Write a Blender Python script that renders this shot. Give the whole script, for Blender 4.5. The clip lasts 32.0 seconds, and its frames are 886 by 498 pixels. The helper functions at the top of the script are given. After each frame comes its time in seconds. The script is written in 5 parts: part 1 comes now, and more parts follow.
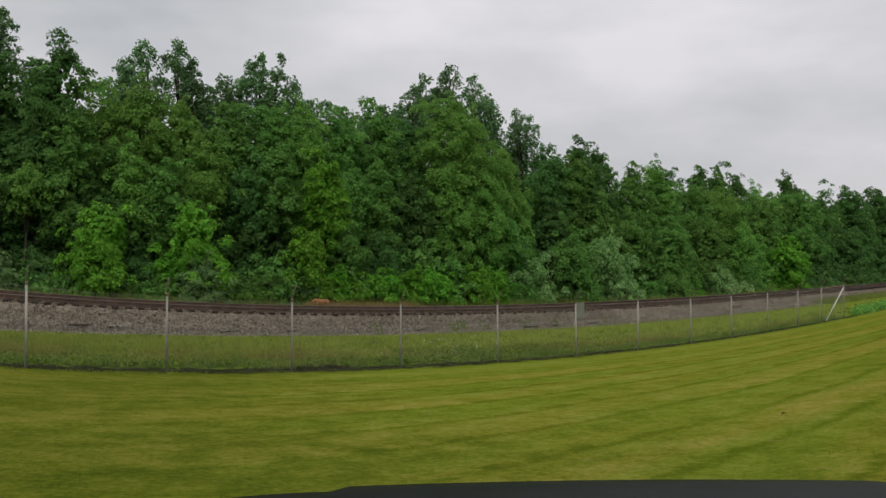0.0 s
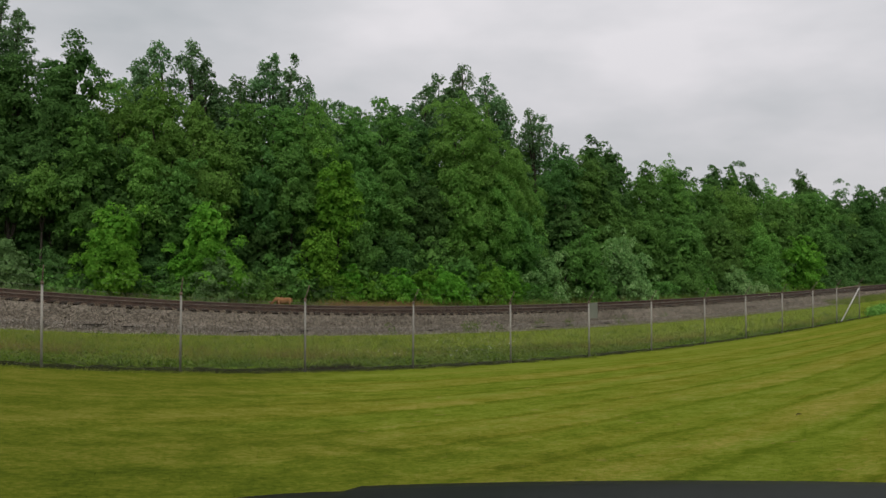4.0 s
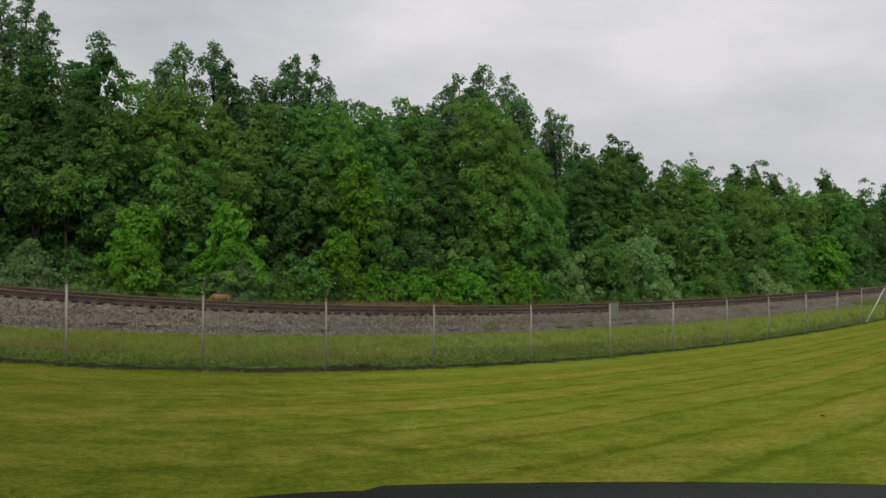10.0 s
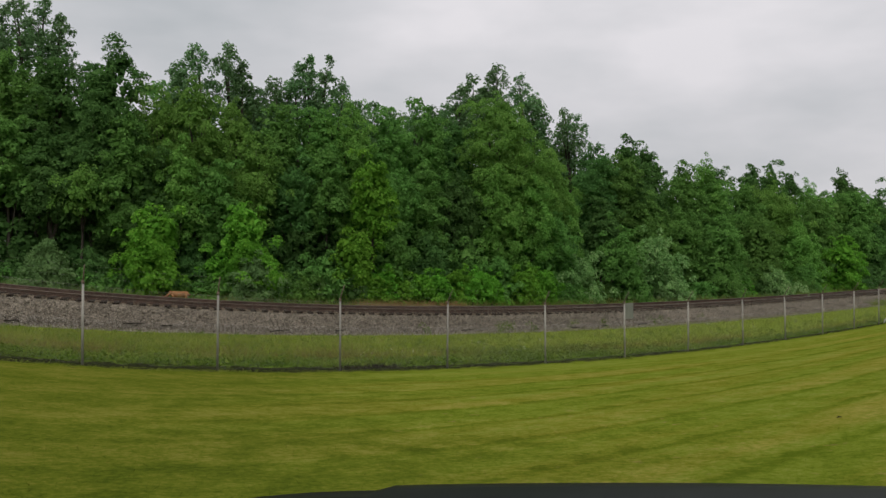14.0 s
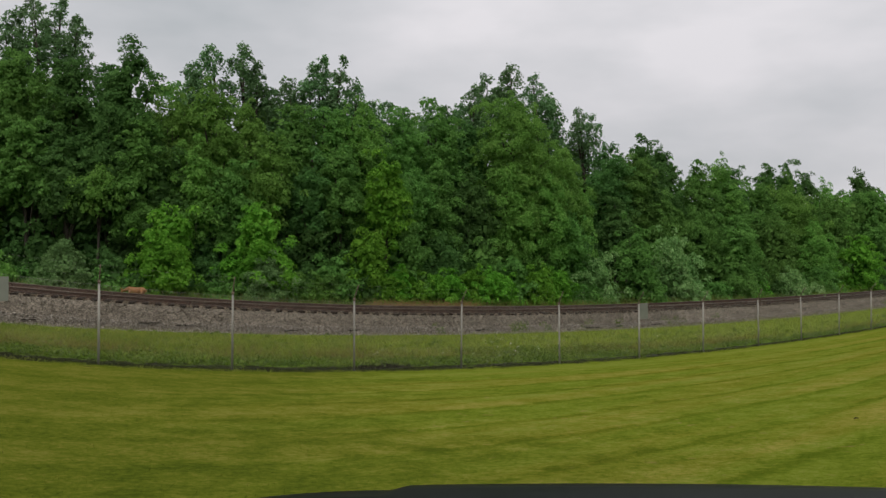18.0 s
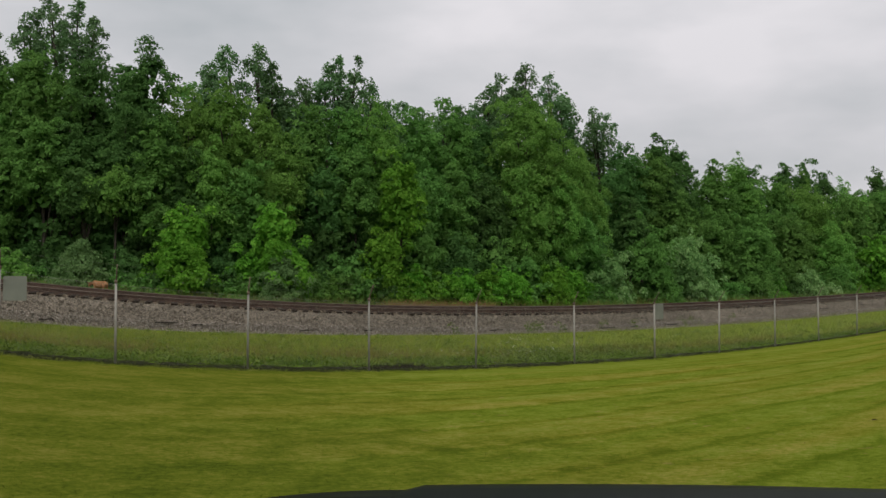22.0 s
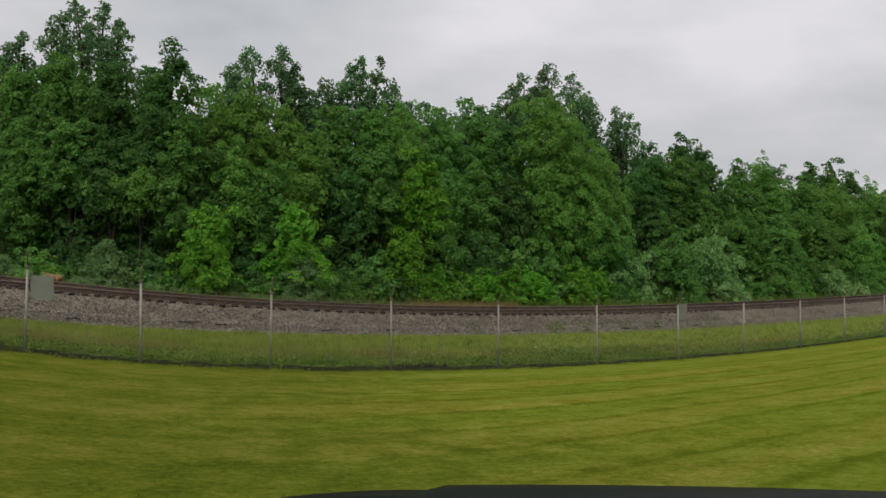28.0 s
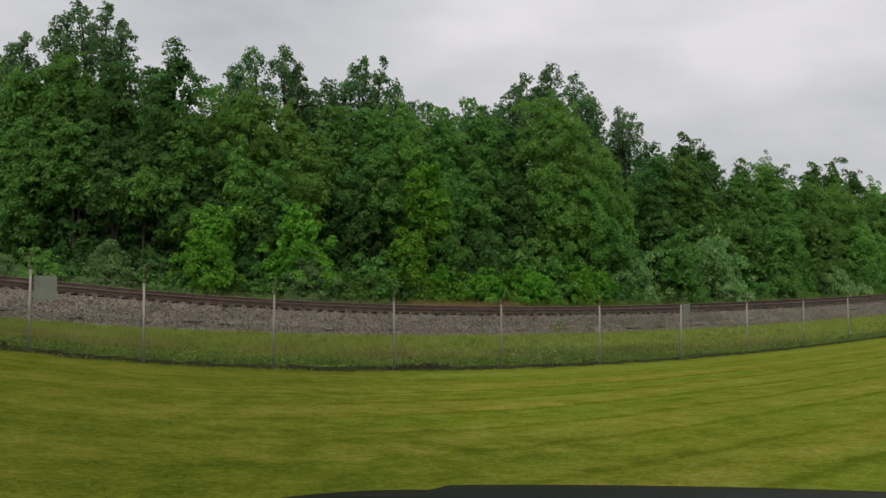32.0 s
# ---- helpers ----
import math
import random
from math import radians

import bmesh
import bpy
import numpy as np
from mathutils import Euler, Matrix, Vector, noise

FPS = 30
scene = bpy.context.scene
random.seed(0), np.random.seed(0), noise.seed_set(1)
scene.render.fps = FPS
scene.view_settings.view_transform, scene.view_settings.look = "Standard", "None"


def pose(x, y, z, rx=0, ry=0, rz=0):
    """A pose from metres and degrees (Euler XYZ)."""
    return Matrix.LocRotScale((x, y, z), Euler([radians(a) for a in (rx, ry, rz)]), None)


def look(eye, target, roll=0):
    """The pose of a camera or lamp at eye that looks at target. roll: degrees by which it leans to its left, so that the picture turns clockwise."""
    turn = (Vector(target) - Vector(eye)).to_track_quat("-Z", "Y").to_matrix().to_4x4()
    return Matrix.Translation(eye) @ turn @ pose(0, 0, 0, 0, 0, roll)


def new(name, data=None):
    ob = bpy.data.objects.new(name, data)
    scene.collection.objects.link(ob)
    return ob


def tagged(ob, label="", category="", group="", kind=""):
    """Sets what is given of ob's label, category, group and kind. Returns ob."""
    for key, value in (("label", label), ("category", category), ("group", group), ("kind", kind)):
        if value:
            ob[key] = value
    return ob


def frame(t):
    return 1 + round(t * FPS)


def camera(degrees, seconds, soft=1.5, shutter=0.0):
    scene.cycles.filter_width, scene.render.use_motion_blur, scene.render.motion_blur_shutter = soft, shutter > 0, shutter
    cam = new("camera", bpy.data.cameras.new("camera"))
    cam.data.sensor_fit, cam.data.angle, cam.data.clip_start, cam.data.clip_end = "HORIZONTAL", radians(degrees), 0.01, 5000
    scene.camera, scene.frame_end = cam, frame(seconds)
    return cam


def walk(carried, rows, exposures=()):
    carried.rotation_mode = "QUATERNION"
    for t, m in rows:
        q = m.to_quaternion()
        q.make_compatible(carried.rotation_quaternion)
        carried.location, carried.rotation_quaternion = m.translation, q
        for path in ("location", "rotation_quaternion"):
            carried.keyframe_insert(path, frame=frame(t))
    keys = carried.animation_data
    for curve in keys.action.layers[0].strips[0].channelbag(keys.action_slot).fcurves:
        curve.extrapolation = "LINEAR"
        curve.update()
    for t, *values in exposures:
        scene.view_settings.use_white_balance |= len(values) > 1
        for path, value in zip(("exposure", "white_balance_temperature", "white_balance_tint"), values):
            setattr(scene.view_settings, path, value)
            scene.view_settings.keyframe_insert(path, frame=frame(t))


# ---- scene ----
SHOT = 32.0
EYE = (0.0, 0.0, 2.5)
FOCAL = 1538.7
cam = camera(54.0, SHOT, soft=1.5)


def pan(shift):
    """The view turned by a sideways shift, about the camera's own upright axis; positive turns it to its left."""
    turn = math.degrees(math.atan(shift / FOCAL / 1.06))
    return pose(*EYE, 91.973) @ pose(0, 0, 0, 0, turn, 0)


PATH = [(0, -92), (1, -86), (2, -80), (3, -74), (4, -68), (5.5, -59), (6, -56), (7, -49), (8, -42), (9, -36), (10, -29.5),
        (11, -23), (12, -17), (13, -10), (14, -3.5), (14.5, 0), (16.5, 13), (17, 16), (18, 22.5), (19, 30), (20, 36), (21, 43),
        (22, 50), (23, 57), (24, 64), (25, 71.5), (25.5, 75), (27.5, 88), (28, 91.5), (28.4, 95.5), (28.7, 96.7), (30, 96.7), (32, 96.7)]
walk(cam, [(t, pan(s)) for t, s in PATH])

# ---- world: an even, grey, overcast sky over a faint clear one ----
world = bpy.data.worlds.new("overcast_sky")
scene.world = world
world.use_nodes = True
wn, wl = world.node_tree.nodes, world.node_tree.links
wn.clear()
w_out = wn.new("ShaderNodeOutputWorld")
w_bg = wn.new("ShaderNodeBackground")
w_sky = wn.new("ShaderNodeTexSky")
w_sky.sky_type = "NISHITA"
w_sky.sun_disc = False
w_sky.sun_elevation = radians(58)
w_sky.sun_rotation = radians(191)
w_dim = wn.new("ShaderNodeMix")
w_dim.data_type = "RGBA"
w_dim.blend_type = "MULTIPLY"
w_dim.inputs[0].default_value = 1.0
w_dim.inputs[7].default_value = (0.1, 0.1, 0.1, 1)
w_co = wn.new("ShaderNodeTexCoord")
w_map = wn.new("ShaderNodeMapping")
w_map.inputs["Scale"].default_value = (1.0, 1.0, 2.6)
w_map.inputs["Location"].default_value = (0.35, 0.1, 0.55)
w_noise = wn.new("ShaderNodeTexNoise")
w_noise.inputs["Scale"].default_value = 2.3
w_noise.inputs["Detail"].default_value = 5.0
w_noise.inputs["Roughness"].default_value = 0.5
w_ramp = wn.new("ShaderNodeValToRGB")
w_ramp.color_ramp.elements[0].position = 0.34
w_ramp.color_ramp.elements[0].color = (0.47, 0.495, 0.515, 1)
w_ramp.color_ramp.elements[1].position = 0.66
w_ramp.color_ramp.elements[1].color = (0.81, 0.785, 0.81, 1)
w_mix = wn.new("ShaderNodeMix")
w_mix.data_type = "RGBA"
w_mix.inputs[0].default_value = 0.95
wl.new(w_sky.outputs[0], w_dim.inputs[6])
wl.new(w_co.outputs["Generated"], w_map.inputs[0])
wl.new(w_map.outputs[0], w_noise.inputs["Vector"])
wl.new(w_noise.outputs["Fac"], w_ramp.inputs[0])
wl.new(w_dim.outputs[2], w_mix.inputs[6])
wl.new(w_ramp.outputs[0], w_mix.inputs[7])
# an overcast sky dims a little towards the horizon
w_xyz = wn.new("ShaderNodeSeparateXYZ")
w_low = wn.new("ShaderNodeMapRange")
w_low.interpolation_type = "SMOOTHSTEP"
w_low.inputs[1].default_value, w_low.inputs[2].default_value = 0.05, 0.36
w_low.inputs[3].default_value, w_low.inputs[4].default_value = 0.87, 1.0
w_fade = wn.new("ShaderNodeVectorMath")
w_fade.operation = "SCALE"
wl.new(w_co.outputs["Generated"], w_xyz.inputs[0])
wl.new(w_xyz.outputs[2], w_low.inputs[0])
wl.new(w_mix.outputs[2], w_fade.inputs[0])
wl.new(w_low.outputs[0], w_fade.inputs["Scale"])
wl.new(w_fade.outputs[0], w_bg.inputs[0])
w_bg.inputs[1].default_value = 1.0
wl.new(w_bg.outputs[0], w_out.inputs[0])

sun = new("sun", bpy.data.lights.new("sun", "SUN"))
sun.data.energy = 2.35
sun.data.angle = radians(80)
sun.data.color = (1.0, 0.97, 0.93)
sun.matrix_world = look((-7, -31, 51), (0, 0, 0))
scene.view_settings.exposure = 0.0


# ---- materials ----
def shader(name):
    m = bpy.data.materials.new(name)
    m.use_nodes = True
    t = m.node_tree
    return m, t.nodes, t.links, t.nodes["Principled BSDF"]


def ramp(nodes, *stops):
    r = nodes.new("ShaderNodeValToRGB")
    e = r.color_ramp.elements
    while len(e) < len(stops):
        e.new(0.5)
    for k, (p, c) in zip(e, stops):
        k.position, k.color = p, (*c, 1)
    return r


def noise_of(nodes, links, vec, scale, detail=4, rough=0.55):
    n = nodes.new("ShaderNodeTexNoise")
    n.inputs["Scale"].default_value = scale
    n.inputs["Detail"].default_value = detail
    n.inputs["Roughness"].default_value = rough
    if vec is not None:
        links.new(vec, n.inputs["Vector"])
    return n


def mixed(nodes, links, fac, a, b, mode="MIX"):
    m = nodes.new("ShaderNodeMix")
    m.data_type, m.blend_type = "RGBA", mode
    for sock, v in ((m.inputs[0], fac), (m.inputs[6], a), (m.inputs[7], b)):
        if hasattr(v, "is_output"):
            links.new(v, sock)
        else:
            sock.default_value = v if not isinstance(v, tuple) else (*v, 1)
    return m.outputs[2]


def maths(nodes, links, op, a, b=0.0, c=0.0):
    m = nodes.new("ShaderNodeMath")
    m.operation = op
    for sock, v in zip(m.inputs, (a, b, c)):
        if hasattr(v, "is_output"):
            links.new(v, sock)
        else:
            sock.default_value = v
    return m.outputs[0]


def span(nodes, links, v, lo, hi):
    m = nodes.new("ShaderNodeMapRange")
    m.interpolation_type = "SMOOTHSTEP"
    links.new(v, m.inputs[0])
    m.inputs[1].default_value, m.inputs[2].default_value = lo, hi
    return m.outputs[0]


def bump(nodes, links, bsdf, height, strength, distance):
    b = nodes.new("ShaderNodeBump")
    b.inputs["Strength"].default_value, b.inputs["Distance"].default_value = strength, distance
    links.new(height, b.inputs["Height"])
    links.new(b.outputs[0], bsdf.inputs["Normal"])


def plain(name, dark, light, scale=6.0, rough=0.7, metal=0.0, fine=60.0, relief=0.3, depth=0.004, gloss=0.15):
    """A worn surface: two tones at a large and a fine scale, and a fine relief."""
    m, n, l, p = shader(name)
    co = n.new("ShaderNodeTexCoord").outputs["Object"]
    big, small = noise_of(n, l, co, scale), noise_of(n, l, co, fine, 3)
    f = maths(n, l, "ADD", maths(n, l, "MULTIPLY", big.outputs[0], 0.65), maths(n, l, "MULTIPLY", small.outputs[0], 0.35))
    r = ramp(n, (0.36, dark), (0.64, light))
    l.new(f, r.inputs[0])
    oi = n.new("ShaderNodeObjectInfo")
    tint = maths(n, l, "MULTIPLY_ADD", oi.outputs["Random"], 0.3, 0.85)
    hs = n.new("ShaderNodeHueSaturation")
    l.new(r.outputs[0], hs.inputs["Color"])
    l.new(tint, hs.inputs["Value"])
    l.new(hs.outputs[0], p.inputs["Base Color"])
    p.inputs["Roughness"].default_value, p.inputs["Metallic"].default_value = rough, metal
    p.inputs["Specular IOR Level"].default_value = gloss
    bump(n, l, p, small.outputs[0], relief, depth)
    return m


def leaf_material(name, deep, mid, light, through_light=0.5, gloss=0.05):
    """Leaves: tone by leaf, by clump and by tree, some light passing through."""
    m, n, l, p = shader(name)
    geo, oi = n.new("ShaderNodeNewGeometry"), n.new("ShaderNodeObjectInfo")
    co = n.new("ShaderNodeTexCoord").outputs["Object"]
    clump = noise_of(n, l, co, 0.55, 3)
    f = maths(n, l, "MULTIPLY_ADD", geo.outputs["Random Per Island"], 0.42, maths(n, l, "MULTIPLY_ADD", clump.outputs[0], 0.9, -0.14))
    r = ramp(n, (0.15, deep), (0.5, mid), (0.9, light))
    l.new(f, r.inputs[0])
    hs = n.new("ShaderNodeHueSaturation")
    l.new(r.outputs[0], hs.inputs["Color"])
    l.new(maths(n, l, "MULTIPLY_ADD", oi.outputs["Random"], 0.018, 0.493), hs.inputs["Hue"])
    hs.inputs["Saturation"].default_value = 0.95
    l.new(maths(n, l, "MULTIPLY_ADD", oi.outputs["Random"], 0.32, 0.84), hs.inputs["Value"])
    l.new(hs.outputs[0], p.inputs["Base Color"])
    p.inputs["Roughness"].default_value = 0.6
    p.inputs["Specular IOR Level"].default_value = gloss
    tr = n.new("ShaderNodeBsdfTranslucent")
    l.new(hs.outputs[0], tr.inputs[0])
    mx = n.new("ShaderNodeMixShader")
    mx.inputs[0].default_value = through_light
    l.new(p.outputs[0], mx.inputs[1])
    l.new(tr.outputs[0], mx.inputs[2])
    l.new(mx.outputs[0], n["Material Output"].inputs[0])
    return m


LEAF = {
    "mid": leaf_material("green_leaves", (0.060, 0.150, 0.026), (0.100, 0.235, 0.039), (0.175, 0.345, 0.067)),
    "dark": leaf_material("dark_green_leaves", (0.042, 0.104, 0.025), (0.071, 0.166, 0.035), (0.118, 0.245, 0.056)),
    "olive": leaf_material("yellowish_green_leaves", (0.074, 0.182, 0.027), (0.136, 0.305, 0.044), (0.230, 0.425, 0.076)),
    "bright": leaf_material("bright_green_leaves", (0.060, 0.180, 0.010), (0.110, 0.300, 0.016), (0.205, 0.420, 0.034)),
    "grey": leaf_material("grey_green_leaves", (0.078, 0.155, 0.046), (0.140, 0.250, 0.076), (0.240, 0.370, 0.130)),
    "poplar": leaf_material("poplar_leaves", (0.058, 0.134, 0.042), (0.100, 0.210, 0.066), (0.195, 0.330, 0.132), 0.45, 0.3),
    "pale": leaf_material("pale_green_leaves", (0.090, 0.196, 0.050), (0.178, 0.335, 0.092), (0.345, 0.500, 0.200)),
}
BARK = plain("grey_brown_bark", (0.03, 0.025, 0.019), (0.08, 0.068, 0.054), 2.0, 0.9, fine=25, relief=0.8, depth=0.02)
GALV = plain("galvanised_steel", (0.185, 0.174, 0.15), (0.28, 0.263, 0.23), 3.0, 0.55, 0.1, fine=90, relief=0.1, depth=0.001)
WIRE = plain("dull_wire", (0.16, 0.16, 0.135), (0.23, 0.23, 0.195), 2.0, 0.6, 0.3)
SIGN = plain("grey_sign_back", (0.17, 0.18, 0.148), (0.22, 0.23, 0.19), 3.0, 0.6, 0.2)
ARM = plain("rusty_arm_iron", (0.10, 0.075, 0.055), (0.19, 0.15, 0.11), 4.0, 0.8)
BRACE = plain("pale_brace_pipe", (0.42, 0.41, 0.39), (0.55, 0.54, 0.51), 3.0, 0.5, 0.1)
RAIL = plain("rusty_rail_steel", (0.042, 0.027, 0.020), (0.098, 0.062, 0.045), 2.0, 0.75, 0.2, fine=40)
RAILTOP = plain("worn_rail_top", (0.115, 0.085, 0.066), (0.20, 0.155, 0.124), 1.0, 0.45, 0.3)
TIE = plain("weathered_timber", (0.010, 0.007, 0.005), (0.034, 0.022, 0.015), 5.0, 0.9, fine=40, relief=0.6, depth=0.01)
DARKWOOD = plain("rotted_dark_timber", (0.012, 0.009, 0.007), (0.035, 0.027, 0.02), 5.0, 0.95)
FUR = plain("tan_fur", (0.17, 0.078, 0.034), (0.275, 0.138, 0.062), 6.0, 0.9, fine=80, relief=0.5, depth=0.006)
FURPALE = plain("pale_fur", (0.30, 0.21, 0.14), (0.46, 0.36, 0.26), 6.0, 0.9)
FURDARK = plain("dark_horn", (0.02, 0.016, 0.013), (0.05, 0.04, 0.03), 6.0, 0.5)
FEATHER = plain("black_feathers", (0.012, 0.012, 0.013), (0.03, 0.03, 0.033), 6.0, 0.7)
HOOD = plain("dark_grey_hood", (0.005, 0.006, 0.006), (0.009, 0.011, 0.011), 4.0, 0.35, fine=50, relief=0.05, depth=0.001)
HOOD.node_tree.nodes["Principled BSDF"].inputs["Specular IOR Level"].default_value = 0.015
TYRE = plain("black_rubber", (0.015, 0.015, 0.015), (0.03, 0.03, 0.03), 6.0, 0.9)


def stone_material(name, dark, mid, light):
    """Broken stone: one tone a stone, a little dust, sharp relief."""
    m, n, l, p = shader(name)
    geo = n.new("ShaderNodeNewGeometry")
    co = n.new("ShaderNodeTexCoord").outputs["Object"]
    cell = n.new("ShaderNodeTexVoronoi")
    cell.inputs["Scale"].default_value = 25.0
    l.new(co, cell.inputs["Vector"])
    sep = n.new("ShaderNodeSeparateColor")
    l.new(cell.outputs["Color"], sep.inputs[0])
    big, small = noise_of(n, l, co, 0.9), noise_of(n, l, co, 40, 3, 0.7)
    f = maths(n, l, "ADD", maths(n, l, "MULTIPLY", geo.outputs["Random Per Island"], 0.3), maths(n, l, "MULTIPLY", sep.outputs[0], 0.4))
    f = maths(n, l, "ADD", f, maths(n, l, "MULTIPLY_ADD", big.outputs[0], 0.3, -0.05))
    f = maths(n, l, "ADD", f, maths(n, l, "MULTIPLY", small.outputs[0], 0.12))
    r = ramp(n, (0.12, dark), (0.5, mid), (0.9, light))
    l.new(f, r.inputs[0])
    l.new(r.outputs[0], p.inputs["Base Color"])
    p.inputs["Roughness"].default_value = 0.95
    p.inputs["Specular IOR Level"].default_value = 0.05
    h = maths(n, l, "SUBTRACT", 1.0, cell.outputs["Distance"])
    bump(n, l, p, h, 1.0, 0.035)
    return m


STONE = stone_material("crushed_stone", (0.034, 0.028, 0.021), (0.126, 0.106, 0.082), (0.36, 0.31, 0.245))
PALESTONE = stone_material("pale_stone", (0.12, 0.108, 0.09), (0.27, 0.24, 0.20), (0.48, 0.43, 0.36))
TANSTONE = stone_material("tan_dusty_stone", (0.08, 0.062, 0.045), (0.19, 0.15, 0.11), (0.34, 0.28, 0.21))
RUSTBED = stone_material("rust_stained_stone", (0.022, 0.014, 0.010), (0.062, 0.039, 0.027), (0.13, 0.09, 0.065))


def ground_material():
    """Mown lawn in stripes along the fence, bare soil under the fence, rough grass behind it, then leaf litter."""
    m, n, l, p = shader("grass_ground")
    at = n.new("ShaderNodeAttribute")
    at.attribute_name = "across"
    acr = at.outputs["Fac"]
    co = n.new("ShaderNodeTexCoord").outputs["Object"]
    big, midn, fine = noise_of(n, l, co, 0.22, 4), noise_of(n, l, co, 1.7, 5, 0.65), noise_of(n, l, co, 13, 6, 0.72)
    blade = noise_of(n, l, co, 110, 3, 0.7)
    xyz = n.new("ShaderNodeSeparateXYZ")
    l.new(co, xyz.inputs[0])
    # mowing lanes: a dark seam between lanes, lanes alternating in tone, both fading in places
    sway = maths(n, l, "ADD", acr, maths(n, l, "MULTIPLY_ADD", midn.outputs[0], 0.5, -0.25))
    sway = maths(n, l, "ADD", sway, maths(n, l, "MULTIPLY_ADD", big.outputs[0], 0.9, -0.45))
    lane = maths(n, l, "DIVIDE", maths(n, l, "ADD", sway, 60.4), 1.6)
    seam = span(n, l, maths(n, l, "ABSOLUTE", maths(n, l, "SUBTRACT", maths(n, l, "FRACT", lane), 0.5)), 0.36, 0.50)
    tone = maths(n, l, "SINE", maths(n, l, "MULTIPLY", lane, math.pi))
    stretch = n.new("ShaderNodeCombineXYZ")
    l.new(maths(n, l, "MULTIPLY", xyz.outputs[0], 0.35), stretch.inputs[0])
    l.new(maths(n, l, "MULTIPLY", acr, 1.7), stretch.inputs[1])
    streak = noise_of(n, l, stretch.outputs[0], 1.0, 4, 0.6).outputs[0]
    clear = span(n, l, maths(n, l, "ADD", xyz.outputs[0], maths(n, l, "MULTIPLY", big.outputs[0], 4.0)), -4.0, 4.0)
    clear = maths(n, l, "MULTIPLY_ADD", clear, 0.62, 0.18)
    clear = maths(n, l, "MULTIPLY", clear, span(n, l, acr, -2.5, -6.0))
    f = maths(n, l, "MULTIPLY_ADD", tone, 0.05, 0.50)
    f = maths(n, l, "SUBTRACT", f, maths(n, l, "MULTIPLY", maths(n, l, "MULTIPLY", seam, clear), maths(n, l, "MULTIPLY_ADD", streak, 0.80, -0.12)))
    f = maths(n, l, "ADD", f, maths(n, l, "MULTIPLY_ADD", streak, 0.22, -0.11))
    f = maths(n, l, "ADD", f, maths(n, l, "MULTIPLY_ADD", big.outputs[0], 0.3, -0.15))
    f = maths(n, l, "ADD", f, maths(n, l, "MULTIPLY_ADD", midn.outputs[0], 0.95, -0.475))
    f = maths(n, l, "ADD", f, maths(n, l, "MULTIPLY_ADD", fine.outputs[0], 1.2, -0.6))
    f = maths(n, l, "ADD", f, maths(n, l, "MULTIPLY_ADD", blade.outputs[0], 0.7, -0.35))
    # greener and drier turf side by side, and small scorched spots
    green = ramp(n, (0.15, (0.062, 0.092, 0.007)), (0.5, (0.114, 0.146, 0.015)), (0.85, (0.175, 0.195, 0.036)))
    dry = ramp(n, (0.15, (0.075, 0.085, 0.008)), (0.5, (0.141, 0.143, 0.017)), (0.85, (0.220, 0.200, 0.046)))
    l.new(f, green.inputs[0])
    l.new(f, dry.inputs[0])
    drift = noise_of(n, l, stretch.outputs[0], 0.45, 5, 0.62).outputs[0]
    g = maths(n, l, "ADD", maths(n, l, "MULTIPLY", drift, 1.1), maths(n, l, "MULTIPLY", fine.outputs[0], 0.5))
    g = maths(n, l, "ADD", g, maths(n, l, "MULTIPLY_ADD", tone, 0.07, maths(n, l, "MULTIPLY", span(n, l, acr, -5.0, -1.0), -0.15)))
    sward = mixed(n, l, span(n, l, g, 0.66, 0.98), green.outputs[0], dry.outputs[0])
    spots = noise_of(n, l, co, 4.5, 3, 0.6).outputs[0]
    sward = mixed(n, l, maths(n, l, "MULTIPLY", span(n, l, spots, 0.64, 0.74), 0.55), sward, (0.235, 0.165, 0.060))
    rough = ramp(n, (0.25, (0.072, 0.118, 0.011)), (0.5, (0.130, 0.178, 0.019)), (0.8, (0.205, 0.215, 0.045)))
    l.new(maths(n, l, "ADD", maths(n, l, "MULTIPLY", midn.outputs[0], 0.6), maths(n, l, "MULTIPLY", fine.outputs[0], 0.4)), rough.inputs[0])
    lush = ramp(n, (0.3, (0.042, 0.088, 0.009)), (0.5, (0.09, 0.148, 0.016)), (0.75, (0.15, 0.205, 0.03)))
    l.new(fine.outputs[0], lush.inputs[0])
    soil = ramp(n, (0.35, (0.009, 0.010, 0.005)), (0.6, (0.03, 0.034, 0.014)), (0.8, (0.06, 0.075, 0.02)))
    l.new(fine.outputs[0], soil.inputs[0])
    litter = ramp(n, (0.3, (0.02, 0.022, 0.01)), (0.7, (0.06, 0.06, 0.028)))
    l.new(fine.outputs[0], litter.inputs[0])
    edge = maths(n, l, "ADD", acr, maths(n, l, "MULTIPLY_ADD", midn.outputs[0], 3.4, -1.7))
    edge = maths(n, l, "ADD", edge, maths(n, l, "MULTIPLY_ADD", fine.outputs[0], 1.6, -0.8))
    # one darker side of the lawn, ragged-edged: thicker tufts, and lens vignetting painted in
    vignetted = ramp(n, (0.2, (0.046, 0.066, 0.007)), (0.5, (0.086, 0.104, 0.011)), (0.82, (0.150, 0.140, 0.026)))
    l.new(f, vignetted.inputs[0])
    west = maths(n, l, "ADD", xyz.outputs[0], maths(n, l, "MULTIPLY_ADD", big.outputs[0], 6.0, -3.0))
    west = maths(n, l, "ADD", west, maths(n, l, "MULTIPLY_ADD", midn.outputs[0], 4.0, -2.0))
